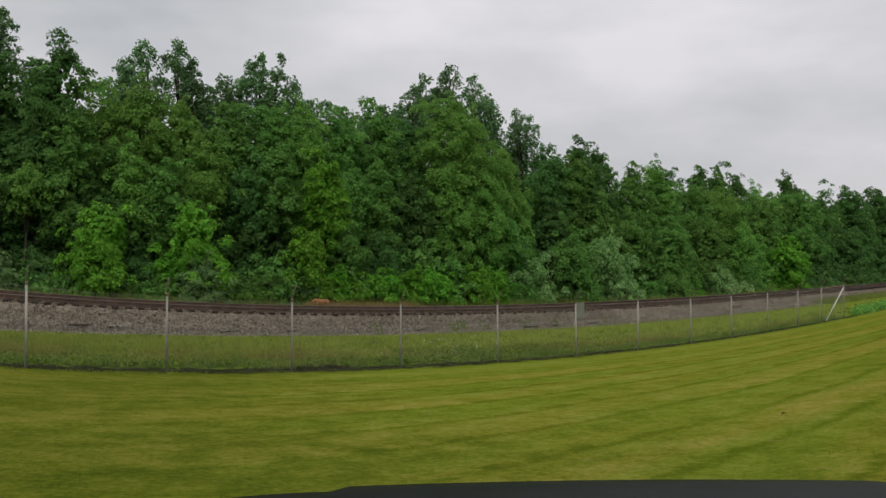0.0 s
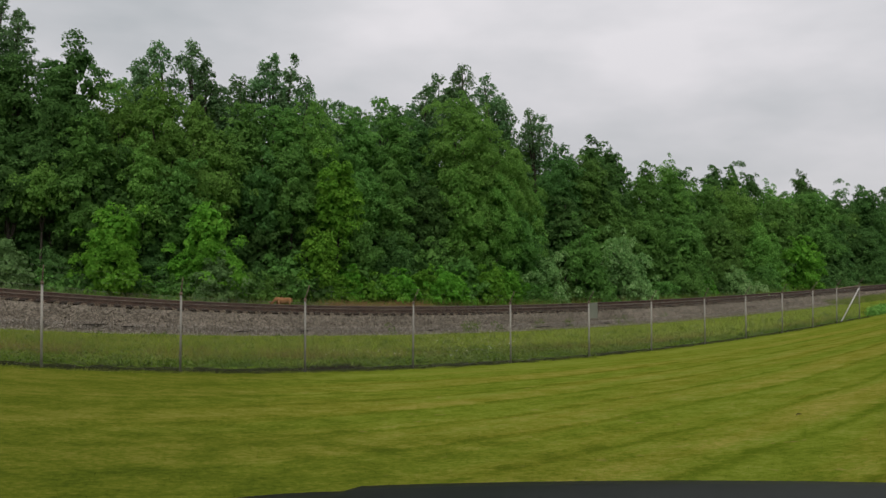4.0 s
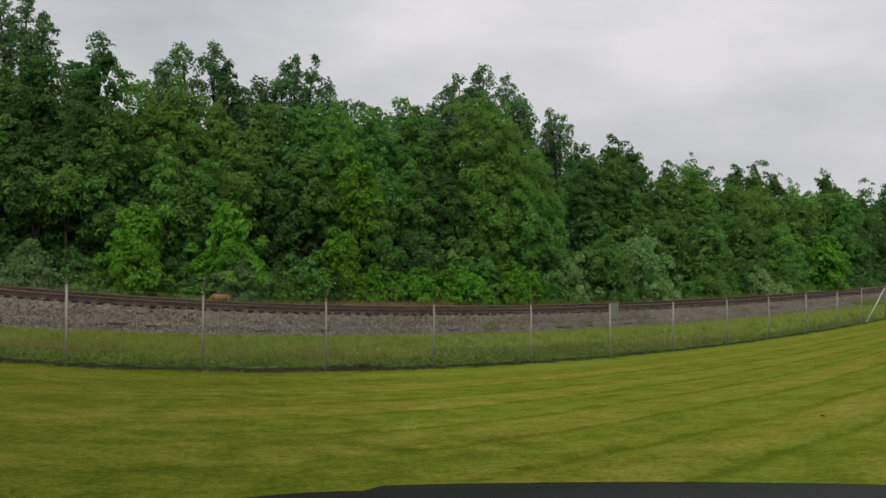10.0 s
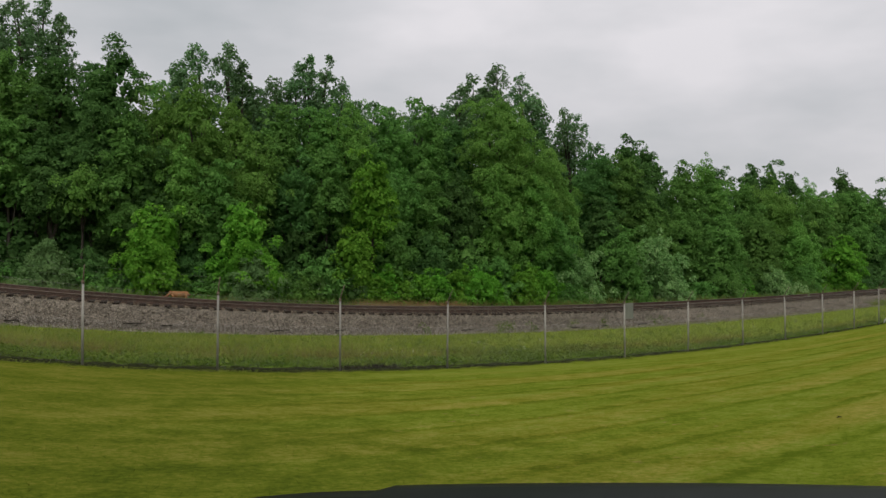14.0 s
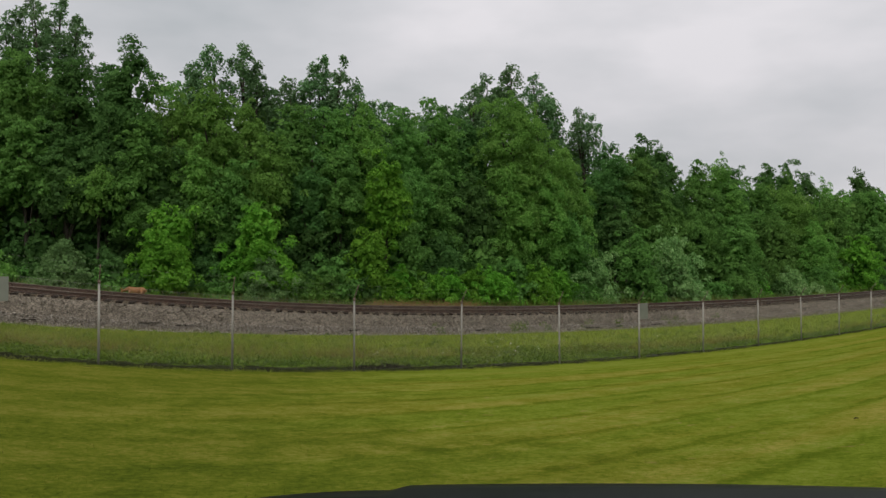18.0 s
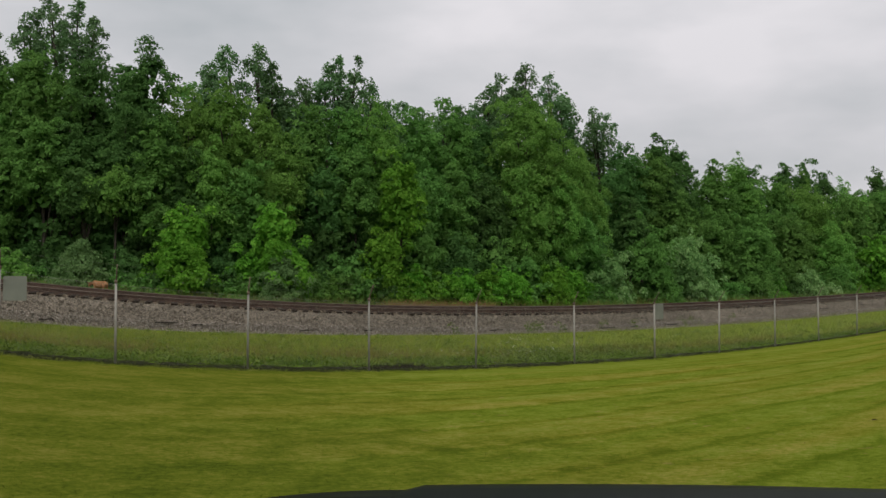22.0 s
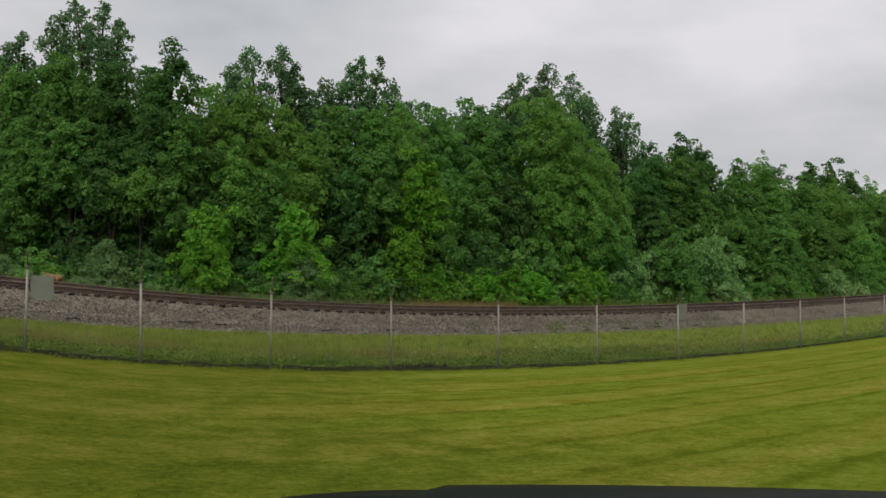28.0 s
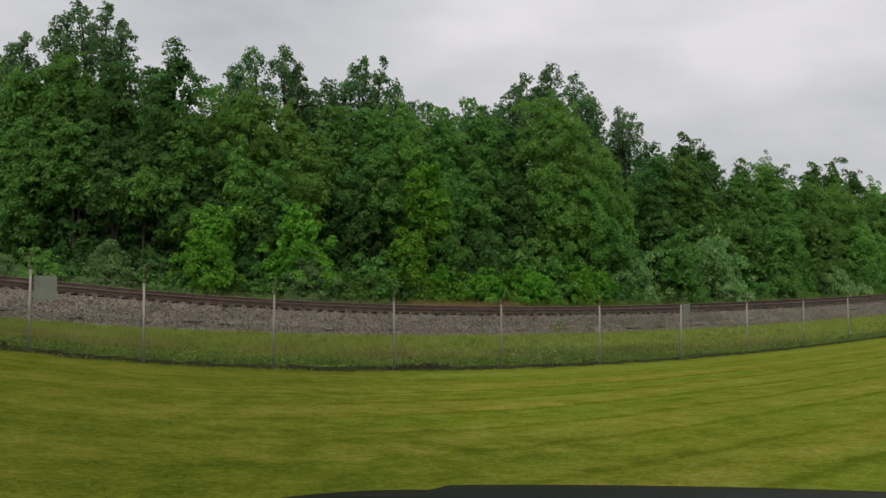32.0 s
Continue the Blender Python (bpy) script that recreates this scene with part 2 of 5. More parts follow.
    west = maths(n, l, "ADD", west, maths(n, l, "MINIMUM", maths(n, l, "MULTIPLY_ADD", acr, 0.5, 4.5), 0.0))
    turf = mixed(n, l, span(n, l, west, 0.8, -5.0), sward, vignetted.outputs[0])
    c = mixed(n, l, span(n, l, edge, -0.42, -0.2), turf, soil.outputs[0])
    c = mixed(n, l, span(n, l, edge, 0.6, 1.2), c, lush.outputs[0])
    c = mixed(n, l, span(n, l, edge, 2.2, 3.6), c, rough.outputs[0])
    pt = n.new("ShaderNodeAttribute")
    pt.attribute_name = "past"
    c = mixed(n, l, span(n, l, pt.outputs["Fac"], 5.5, 8.5), c, litter.outputs[0])
    l.new(c, p.inputs["Base Color"])
    p.inputs["Roughness"].default_value = 1.0
    p.inputs["Specular IOR Level"].default_value = 0.0
    h = maths(n, l, "ADD", fine.outputs[0], maths(n, l, "MULTIPLY", blade.outputs[0], 0.6))
    bump(n, l, p, h, 0.45, 0.03)
    return m


GROUND = ground_material()


# ---- the lie of the land ----
def poly(c, a):
    return sum(k * a ** i for i, k in enumerate(c))


def fence_far(a):
    """How far ahead the fence stands, by the slope a of the way to it."""
    return 1 / poly((0.040338, -0.030010, -0.011132), a)


def track_far(a):
    """The same for the near ends of the sleepers."""
    return 1 / poly((0.023728, -0.016409, -0.012274), a)


def meadow_z(a):
    a = max(-0.62, min(0.62, a))
    return EYE[2] - poly((0.102408, -0.035415, -0.108081, -0.013206, -0.053910), a) * fence_far(a)


def bed_z(a):
    a = max(-0.62, min(0.62, a))
    return EYE[2] - poly((0.042119, -0.000481, -0.096056, -0.000227, 0.017381), a) * track_far(a)


def ease(t):
    t = max(0.0, min(1.0, t))
    return t * t * (3 - 2 * t)


def land(x, y):
    """The height of the ground and its distance beyond the fence line."""
    if y < 0.5:
        return 1.0, (0.040338 * y - 0.030010 * x - 0.011132 * x * x / math.sqrt(y * y + 0.2 * x * x + 4) - 1) * 20, -60.0
    a = max(-0.62, min(0.62, x / y))
    d, df, dt = y, fence_far(a), track_far(a)
    zf, zb = meadow_z(a), bed_z(a) + 0.08
    if d < df:
        z = 1.0 + (zf - 1.0) * (d / df) ** 1.15
    else:
        z = zf + (zb - zf) * ease((d - dt + 0.5) / 4.0)
        z += (1.2 - z) * ease((d - dt - 40) / 200)
    if d < df:
        # counted across the mowing lines, which run along the fence
        return z, (0.040338 * y - 0.030010 * x - 0.011132 * x * x / math.sqrt(y * y + 0.2 * x * x + 4) - 1) * 20, d - dt
    return z, (d - df) * 0.78, d - dt


# the near sleeper ends as a curve in plan, stepped by its length
A_STEPS = [-0.9 + 0.004 * i for i in range(401)]
CURVE = [Vector((a * track_far(a), track_far(a), bed_z(a))) for a in A_STEPS]
LENGTH = [0.0]
for p0, p1 in zip(CURVE, CURVE[1:]):
    LENGTH.append(LENGTH[-1] + (p1 - p0).length)
S_END = LENGTH[-1]


def along(s, off=0.0, up=0.0):
    """The point s metres along the track and off metres beyond its near sleeper ends; and the track's heading."""
    s = max(0.001, min(S_END - 0.001, s))
    i = int(np.searchsorted(LENGTH, s)) - 1
    i = max(0, min(len(CURVE) - 2, i))
    k = (s - LENGTH[i]) / (LENGTH[i + 1] - LENGTH[i])
    p = CURVE[i].lerp(CURVE[i + 1], k)
    t0 = CURVE[max(0, i - 3)]
    t1 = CURVE[min(len(CURVE) - 1, i + 4)]
    h = (t1 - t0)
    h.z = 0
    h.normalize()
    q = p + Vector((-h.y, h.x, 0)) * off
    q.z += up
    return q, math.atan2(h.y, h.x)


# ---- mesh helpers ----
def mesh_of(name, verts, faces, material, smooth=False):
    me = bpy.data.meshes.new(name)
    v = np.asarray(verts, dtype=np.float32)
    if isinstance(faces, np.ndarray):
        n, k = faces.shape
        me.vertices.add(len(v))
        me.vertices.foreach_set("co", v.ravel())
        me.loops.add(n * k)
        me.loops.foreach_set("vertex_index", faces.astype(np.int32).ravel())
        me.polygons.add(n)
        me.polygons.foreach_set("loop_start", np.arange(0, n * k, k, dtype=np.int32))
        me.update(calc_edges=True)
    else:
        me.from_pydata([tuple(map(float, q)) for q in v], [], faces)
    if smooth:
        me.polygons.foreach_set("use_smooth", np.ones(len(me.polygons), dtype=bool))
    me.materials.append(material)
    return me


def held(name, data, parent=None, label="", m=None):
    """An object under a parent, at the pose m in the parent's space."""
    ob = new(name, data)
    if parent is not None:
        ob.parent = parent
    if m is not None:
        ob.matrix_basis = m
    if label:
        tagged(ob, label)
    return ob


def part(name, bm, material, parent=None, label="", smooth=False, m=None):
    me = bpy.data.meshes.new(name)
    bm.normal_update()
    bm.to_mesh(me)
    bm.free()
    me.materials.append(material)
    if smooth:
        me.polygons.foreach_set("use_smooth", np.ones(len(me.polygons), dtype=bool))
    return held(name, me, parent, label, m)


def tube(points, radii, sides=6, close=True):
    """A tapered tube through points: verts and faces."""
    vs, fs = [], []
    pts = [Vector(p) for p in points]
    for i, p in enumerate(pts):
        d = (pts[min(i + 1, len(pts) - 1)] - pts[max(i - 1, 0)]).normalized()
        u = d.cross(Vector((0.3, 0.9, 0.2))).normalized()
        w = d.cross(u)
        for k in range(sides):
            t = 2 * math.pi * k / sides
            vs.append(p + (u * math.cos(t) + w * math.sin(t)) * radii[i])
    for i in range(len(pts) - 1):
        for k in range(sides):
            j = (k + 1) % sides
            fs.append((i * sides + k, i * sides + j, (i + 1) * sides + j, (i + 1) * sides + k))
    if close:
        fs.append(tuple(range(sides))[::-1])
        fs.append(tuple(range((len(pts) - 1) * sides, len(pts) * sides)))
    return vs, fs


def gather(pieces):
    """Several (verts, faces) as one."""
    vs, fs = [], []
    for v, f in pieces:
        b = len(vs)
        vs.extend(v)
        fs.extend(tuple(b + i for i in q) for q in f)
    return vs, fs


def box(bm, size, at=(0, 0, 0), bevel=0.0, turn=None):
    """A block, bevelled, added to bm."""
    m = Matrix.Translation(at) @ (turn or Matrix()) @ Matrix.Diagonal((*size, 1))
    g = bmesh.ops.create_cube(bm, size=1, matrix=m)
    if bevel:
        es = list({e for v in g["verts"] for e in v.link_edges})
        bmesh.ops.bevel(bm, geom=es, offset=bevel, segments=2, affect="EDGES", profile=0.6)
    return bm


# ---- ground ----
def ground():
    angles = sorted(set([round(x, 4) for x in np.concatenate([np.linspace(-180, -40, 29), np.linspace(-40, 40, 161), np.linspace(40, 180, 29)[:-1]])]))
    vs, acr, past = [], [], []
    fracs = list(np.linspace(0.03, 0.9, 30)) + [0.95, 0.975, 1.0]
    beyond = [0.3, 0.6, 1.0, 1.6, 2.4, 3.5, 5, 7, 9, 11, 12.5, 14, 15, 16, 17, 18, 19, 20, 21, 22, 24, 26, 30, 36, 45, 60, 90, 140, 220, 400, 800, 1600, 3500]
    rows = len(fracs) + len(beyond)
    for ang in angles:
        t = math.tan(radians(ang)) if abs(ang) < 60 else 1.7
        a = max(-0.62, min(0.62, t))
        df = fence_far(a)
        for k in [f * df for f in fracs] + [df + b for b in beyond]:
            front = abs(ang) <= 40
            r = k / max(0.62, math.cos(radians(ang))) if abs(ang) < 60 else k / 0.62
            x, y = r * math.sin(radians(ang)), r * math.cos(radians(ang))
            if front:
                z, ac, pa = land(x, y)
            else:
                z, ac, pa = land(x, y)
                w = ease((abs(ang) - 40) / 25)
                ac, pa = (min(ac, -0.6) if w > 0.5 else ac), pa * (1 - w) - 60 * w
                z = z * (1 - w) + 1.0 * w
            vs.append((x, y, z))
            acr.append(ac)
            past.append(pa)
    vs.append((0, 0, 1.0))
    acr.append(-20.0)
    past.append(-60.0)
    fs = []
    n = len(angles)
    for i in range(n):
        j = (i + 1) % n
        fs.append((len(vs) - 1, j * rows, i * rows))
        for k in range(rows - 1):
            fs.append((i * rows + k, j * rows + k, j * rows + k + 1, i * rows + k + 1))
    me = mesh_of("ground", vs, fs, GROUND, True)
    me.attributes.new("across", "FLOAT", "POINT").data.foreach_set("value", np.array(acr, dtype=np.float32))
    me.attributes.new("past", "FLOAT", "POINT").data.foreach_set("value", np.array(past, dtype=np.float32))
    tagged(new("ground", me), "striped mown lawn, rough grass and woodland floor", "ground", kind="structure")


ground()


# ---- railway ----
def strip(profile, s0, s1, step, material, name, bumpy=0.0, seed=3):
    """A long band along the track with a cross profile of (off, up)."""
    rng = random.Random(seed)
    n = int((s1 - s0) / step) + 1
    vs, fs, k = [], [], len(profile)
    for i in range(n):
        s = s0 + i * step
        for off, up in profile:
            p, _ = along(s, off + rng.uniform(-1, 1) * bumpy * 0.8, up + rng.uniform(-1, 1) * bumpy)
            vs.append(p)
    for i in range(n - 1):
        for j in range(k - 1):
            fs.append((i * k + j, (i + 1) * k + j, (i + 1) * k + j + 1, i * k + j + 1))
    return mesh_of(name, vs, fs, material, False)


def shoulder_drop(s):
    """How far the meadow lies below the sleeper ends."""
    p, _ = along(s)
    a = p.x / p.y
    return bed_z(a) - meadow_z(a)


def railway():
    bed = tagged(new("railway_track"), "rusty single railway track on a grey stone bed", "railway track", kind="structure")
    # stone bed
    rng = random.Random(5)
    n = int(S_END / 0.3)
    prof = [(-2.2, None, 0.12), (-1.95, 0.0, 0.02), (-1.6, 0.22, 0.0), (-1.25, 0.42, 0.0), (-0.9, 0.63, 0.0), (-0.55, 0.86, -0.12), (-0.2, 1.0, -0.27),
            (0.1, 1.0, -0.3), (0.7, 1.0, 0.0), (1.3, 1.03, 0.0), (1.9, 1.06, 0.0), (2.65, 1.1, 0.0), (3.1, 1.0, 0.0), (3.7, 0.85, 0.15), (4.2, 0.75, 0.4)]
    vs, fs, k = [], [], len(prof)
    for i in range(n):
        s = i * 0.3
        drop = shoulder_drop(s)
        for off, part_up, under in prof:
            up = -drop - 0.25 if part_up is None else -drop + drop * part_up - 0.12 - under * 0.5
            p, _ = along(s, off + rng.uniform(-0.05, 0.05), up + rng.uniform(-0.02, 0.02))
            vs.append(p)
    for i in range(n - 1):
        for j in range(k - 1):
            fs.append((i * k + j, (i + 1) * k + j, (i + 1) * k + j + 1, i * k + j + 1))
    held("stone_bed", mesh_of("stone_bed", vs, fs, STONE), bed)
    held("track_filling", strip([(0.10, -0.1), (0.2, 0.07), (0.9, 0.12), (1.35, 0.15), (1.9, 0.19), (2.35, 0.22), (2.7, 0.21), (3.1, 0.0)], 0, S_END, 0.22, RUSTBED, "track_filling", 0.02), bed,
         "rust-stained stones between the rails")
    # loose stones on it
    rng = np.random.default_rng(8)
    shape = np.array([(1, 0.1, 0), (-0.9, 0, 0.15), (0.1, 1, -0.1), (0, -1, 0.1), (0.15, 0.1, 0.85)])
    tri = np.array([(0, 2, 4), (2, 1, 4), (1, 3, 4), (3, 0, 4), (0, 3, 2), (3, 1, 2)])
    for label, count, low, high, big, mat in (("loose_stones", 28000, -2.05, -0.24, 0.042, STONE), ("pale_toe_stones", 26000, -2.15, -1.2, 0.052, PALESTONE)):
        cs, sz = [], []
        for i in range(count):
            s = rng.uniform(6, 130) if i % 3 else rng.uniform(8, 50)
            off = rng.uniform(low, high)
            drop = shoulder_drop(s)
            up = np.interp(off, [-2.5, -2.1, -1.95, -0.55, -0.2], [-drop + 0.06, -drop + 0.05, -drop, -drop * 0.14 + 0.05, 0.11]) - 0.1
            p, _ = along(s, off, up + rng.uniform(-0.02, 0.05))
            if off < -2.0:
                p.z = max(p.z, land(p.x, p.y)[0] + rng.uniform(-0.01, 0.05))
            cs.append(p)
            sz.append(rng.uniform(0.018, big))
        cs, sz = np.array([tuple(c) for c in cs]), np.array(sz)
        q = rng.normal(size=(len(cs), 3, 3))
        q, _ = np.linalg.qr(q)
        v = np.einsum("nij,kj->nki", q, shape) * sz[:, None, None] + cs[:, None, :]
        f = tri[None] + (np.arange(len(cs)) * 5)[:, None, None]
        tagged(held(label, mesh_of(label, v.reshape(-1, 3), f.reshape(-1, 3), mat), bed), kind="stuff")
    # pale stones heaped between the sleeper ends
    n = 3600
    s = 8.0 + 0.5 * rng.integers(0, 180, n) + rng.uniform(0.15, 0.35, n)
    cs = np.array([tuple(along(k, rng.uniform(-0.26, 0.1), rng.uniform(0.01, 0.10))[0]) for k in s])
    q, _ = np.linalg.qr(rng.normal(size=(n, 3, 3)))
    v = np.einsum("nij,kj->nki", q, shape) * rng.uniform(0.02, 0.05, (n, 1, 1)) + cs[:, None, :]
    f = tri[None] + (np.arange(n) * 5)[:, None, None]
    tagged(held("sleeper_end_stones", mesh_of("sleeper_end_stones", v.reshape(-1, 3), f.reshape(-1, 3), TANSTONE), bed), kind="stuff")
    # two rails, each a foot, web and head, with a worn running face
    for off, lift, nm in ((0.58, 0.12, "near"), (2.02, 0.225, "far")):
        prof_r = [(off - 0.075, lift), (off - 0.075, lift + 0.02), (off - 0.012, lift + 0.04), (off - 0.012, lift + 0.13), (off - 0.037, lift + 0.14),
                  (off - 0.037, lift + 0.178), (off - 0.03, lift + 0.182)]
        top = [(off - 0.041, lift + 0.158), (off - 0.041, lift + 0.176), (off - 0.03, lift + 0.182), (off + 0.03, lift + 0.182)]
        back = [(off + 0.03, lift + 0.182), (off + 0.037, lift + 0.178), (off + 0.037, lift + 0.14), (off + 0.012, lift + 0.13), (off + 0.012, lift + 0.04),
                (off + 0.075, lift + 0.02), (off + 0.075, lift)]
        rail = held("rail", strip(prof_r + back, 0, S_END, 1.2, RAIL, "rail"), bed)
        held("running_face", strip([(o, u + 0.004) for o, u in top], 0, S_END, 1.2, RAILTOP, "running_face"), rail, "worn bright rail top")
    # sleepers
    bm = bmesh.new()
    box(bm, (0.25, 2.75, 0.18), (0, -0.1, 0), 0.012)
    me = bpy.data.meshes.new("sleeper")
    bm.to_mesh(me)
    bm.free()
    me.materials.append(TIE)
    rng = random.Random(11)
    lean = math.degrees(math.atan2(0.105, 1.44))
    s = 8.0
    for _ in range(270):
        p, h = along(s, 1.3 + rng.uniform(-0.05, 0.05), 0.10)
        held("sleeper", me, bed, m=Matrix.Translation(p) @ Matrix.Rotation(h + radians(rng.uniform(-1.5, 1.5)), 4, "Z") @ pose(0, 0, 0, lean, 0, 0))
        s += 0.5


railway()


# ---- fence ----
POSTS = [-0.5498, -0.4107, -0.2561, -0.1157, 0.0071, 0.1196, 0.2106, 0.2834, 0.3464, 0.3951, 0.4380, 0.4744, 0.5030, 0.5303]


def fence_at(a, up=0.0):
    return Vector((a * fence_far(a), fence_far(a), meadow_z(a) + up))


FENCE_H = 1.83


def fence():
    fen = tagged(new("chain_link_fence"), "grey galvanised chain-link fence with barbed-wire arms", "fence")
    feet = [fence_at(a) for a in POSTS]
    # an earlier post out of sight closes the run
    feet.insert(0, fence_at(-0.685))
    vs, fs = tube([(0, 0, -0.1), (0, 0, FENCE_H)], [0.027, 0.027], 10)
    post_me = mesh_of("post", vs, fs, GALV, True)
    vs, fs = gather([tube([(0, 0, 0), (0, 0, 0.05), (0, 0, 0.085)], [0.040, 0.038, 0.022], 10),
                     tube([(0, 0, 0.04), (0, -0.06, 0.17), (0, -0.22, 0.42)], [0.019, 0.016, 0.012], 6)])
    arm_me = mesh_of("arm", vs, fs, ARM, True)
    rng = random.Random(2)
    heads = []
    for i, p in enumerate(feet):
        nxt, prv = feet[min(i + 1, len(feet) - 1)], feet[max(i - 1, 0)]
        h = math.atan2((nxt - prv).y, (nxt - prv).x)
        m = Matrix.Translation(p) @ pose(0, 0, 0, rng.uniform(-0.5, 0.5), rng.uniform(-0.6, 0.6), 0)
        post = held("post", post_me, fen, m=m)
        held("arm", arm_me, post, "barbed-wire arm leaning outwards", Matrix.Translation((0, 0, FENCE_H)) @ Matrix.Rotation(h + radians(rng.uniform(-9, 9)), 4, "Z"))
        heads.append((p, h))
    # wire netting, bay by bay: crossing wires, and line wires
    for (p, h), (q, g) in zip(heads, heads[1:]):
        pieces = []
        d = q - p
        n = int(d.length / 0.06)
        top = FENCE_H - 0.05
        hw = 0.0008
        side = Vector((0, 0, 1)).cross(d.normalized())
        for lean_by in (top, -top):
            for k in range(-int(top / 0.06) - 1, n + int(top / 0.06) + 2):
                u0, u1 = k * 0.06, k * 0.06 + lean_by
                z0, z1 = 0.02, top
                L = d.length
                # clip to the bay
                def clip(u0, z0, u1, z1):
                    if u0 < 0:
                        z0 = z0 + (z1 - z0) * (0 - u0) / (u1 - u0)
                        u0 = 0
                    if u0 > L:
                        z0 = z0 + (z1 - z0) * (L - u0) / (u1 - u0)
                        u0 = L
                    return u0, z0
                if max(u0, u1) <= 0 or min(u0, u1) >= L:
                    continue
                a0, b0 = clip(u0, z0, u1, z1)
                a1, b1 = clip(u1, z1, u0, z0)
                e0, e1 = p + d * (a0 / L) + Vector((0, 0, b0)), p + d * (a1 / L) + Vector((0, 0, b1))
                up = (e1 - e0).normalized().cross(side) * hw
                sd = side * hw
                pieces.append(([e0 + up, e0 - up * 0.5 + sd, e0 - up * 0.5 - sd, e1 + up, e1 - up * 0.5 + sd, e1 - up * 0.5 - sd],
                               [(0, 1, 4, 3), (1, 2, 5, 4), (2, 0, 3, 5)]))
        vs, fs = gather(pieces)
        held("wire_netting", mesh_of("wire_netting", vs, fs, WIRE), fen, "woven wire netting")
        for z, r in ((top + 0.01, 0.002),):
            vs, fs = tube([p + Vector((0, 0, z)), p.lerp(q, 0.5) + Vector((0, 0, z - 0.02)), q + Vector((0, 0, z))], [r] * 3, 4)
            held("tension_wire", mesh_of("tension_wire", vs, fs, WIRE), fen)
        for reach in (0.07, 0.145, 0.215):
            o0, o1 = Vector((math.sin(h), -math.cos(h), 0)) * reach, Vector((math.sin(g), -math.cos(g), 0)) * reach
            z = FENCE_H + 0.04 + reach * 1.72
            vs, fs = tube([p + o0 + Vector((0, 0, z)), p.lerp(q, 0.5) + (o0 + o1) / 2 + Vector((0, 0, z - 0.03)), q + o1 + Vector((0, 0, z))], [0.0007] * 3, 4)
            held("barbed_wire", mesh_of("barbed_wire", vs, fs, WIRE), fen)
    # the braced end: top pipe between the last posts, slanting pale brace
    e, b, c = feet[-1], feet[-2], feet[-3]
    vs, fs = tube([b + Vector((0, 0, FENCE_H - 0.06)), e + Vector((0, 0, FENCE_H - 0.02))], [0.03, 0.03], 8)
    held("top_pipe", mesh_of("top_pipe", vs, fs, ARM, True), fen, "rusty top pipe")
    foot = e + Vector((-1.55, -1.0, 0))
    foot.z = land(foot.x, foot.y)[0] - 0.05
    vs, fs = tube([foot, e + Vector((0, 0, FENCE_H - 0.15))], [0.034, 0.034], 8)
    held("brace", mesh_of("brace", vs, fs, BRACE, True), fen, "pale slanting brace pipe")
    # sign backs wired to the netting
    for i, low, high, w in ((1, 1.17, 1.71, 0.47), (7, 1.31, 1.84, 0.44)):
        p, h = heads[i]
        q, _ = heads[i + 1]
        d = (q - p).normalized()
        c = p + d * (0.085 + w / 2) + Vector((-d.y, d.x, 0)) * 0.03
        sign = tagged(new("fence_sign"), "plain grey metal sign seen from behind, wired to the fence", "sign", "fence signs")
        sign.matrix_basis = Matrix.Translation(c + Vector((0, 0, (low + high) / 2))) @ Matrix.Rotation(h, 4, "Z")
        bm = bmesh.new()
        box(bm, (w, 0.006, high - low), (0, 0, 0), 0.002)
        part("sign_plate", bm, SIGN, sign)
        for zz in (-0.2, 0.2):
            bm = bmesh.new()
            box(bm, (0.05, 0.05, 0.008), (-w / 2 + 0.03, -0.02, zz), 0.002)
            part("wire_tie", bm, WIRE, sign)


fence()


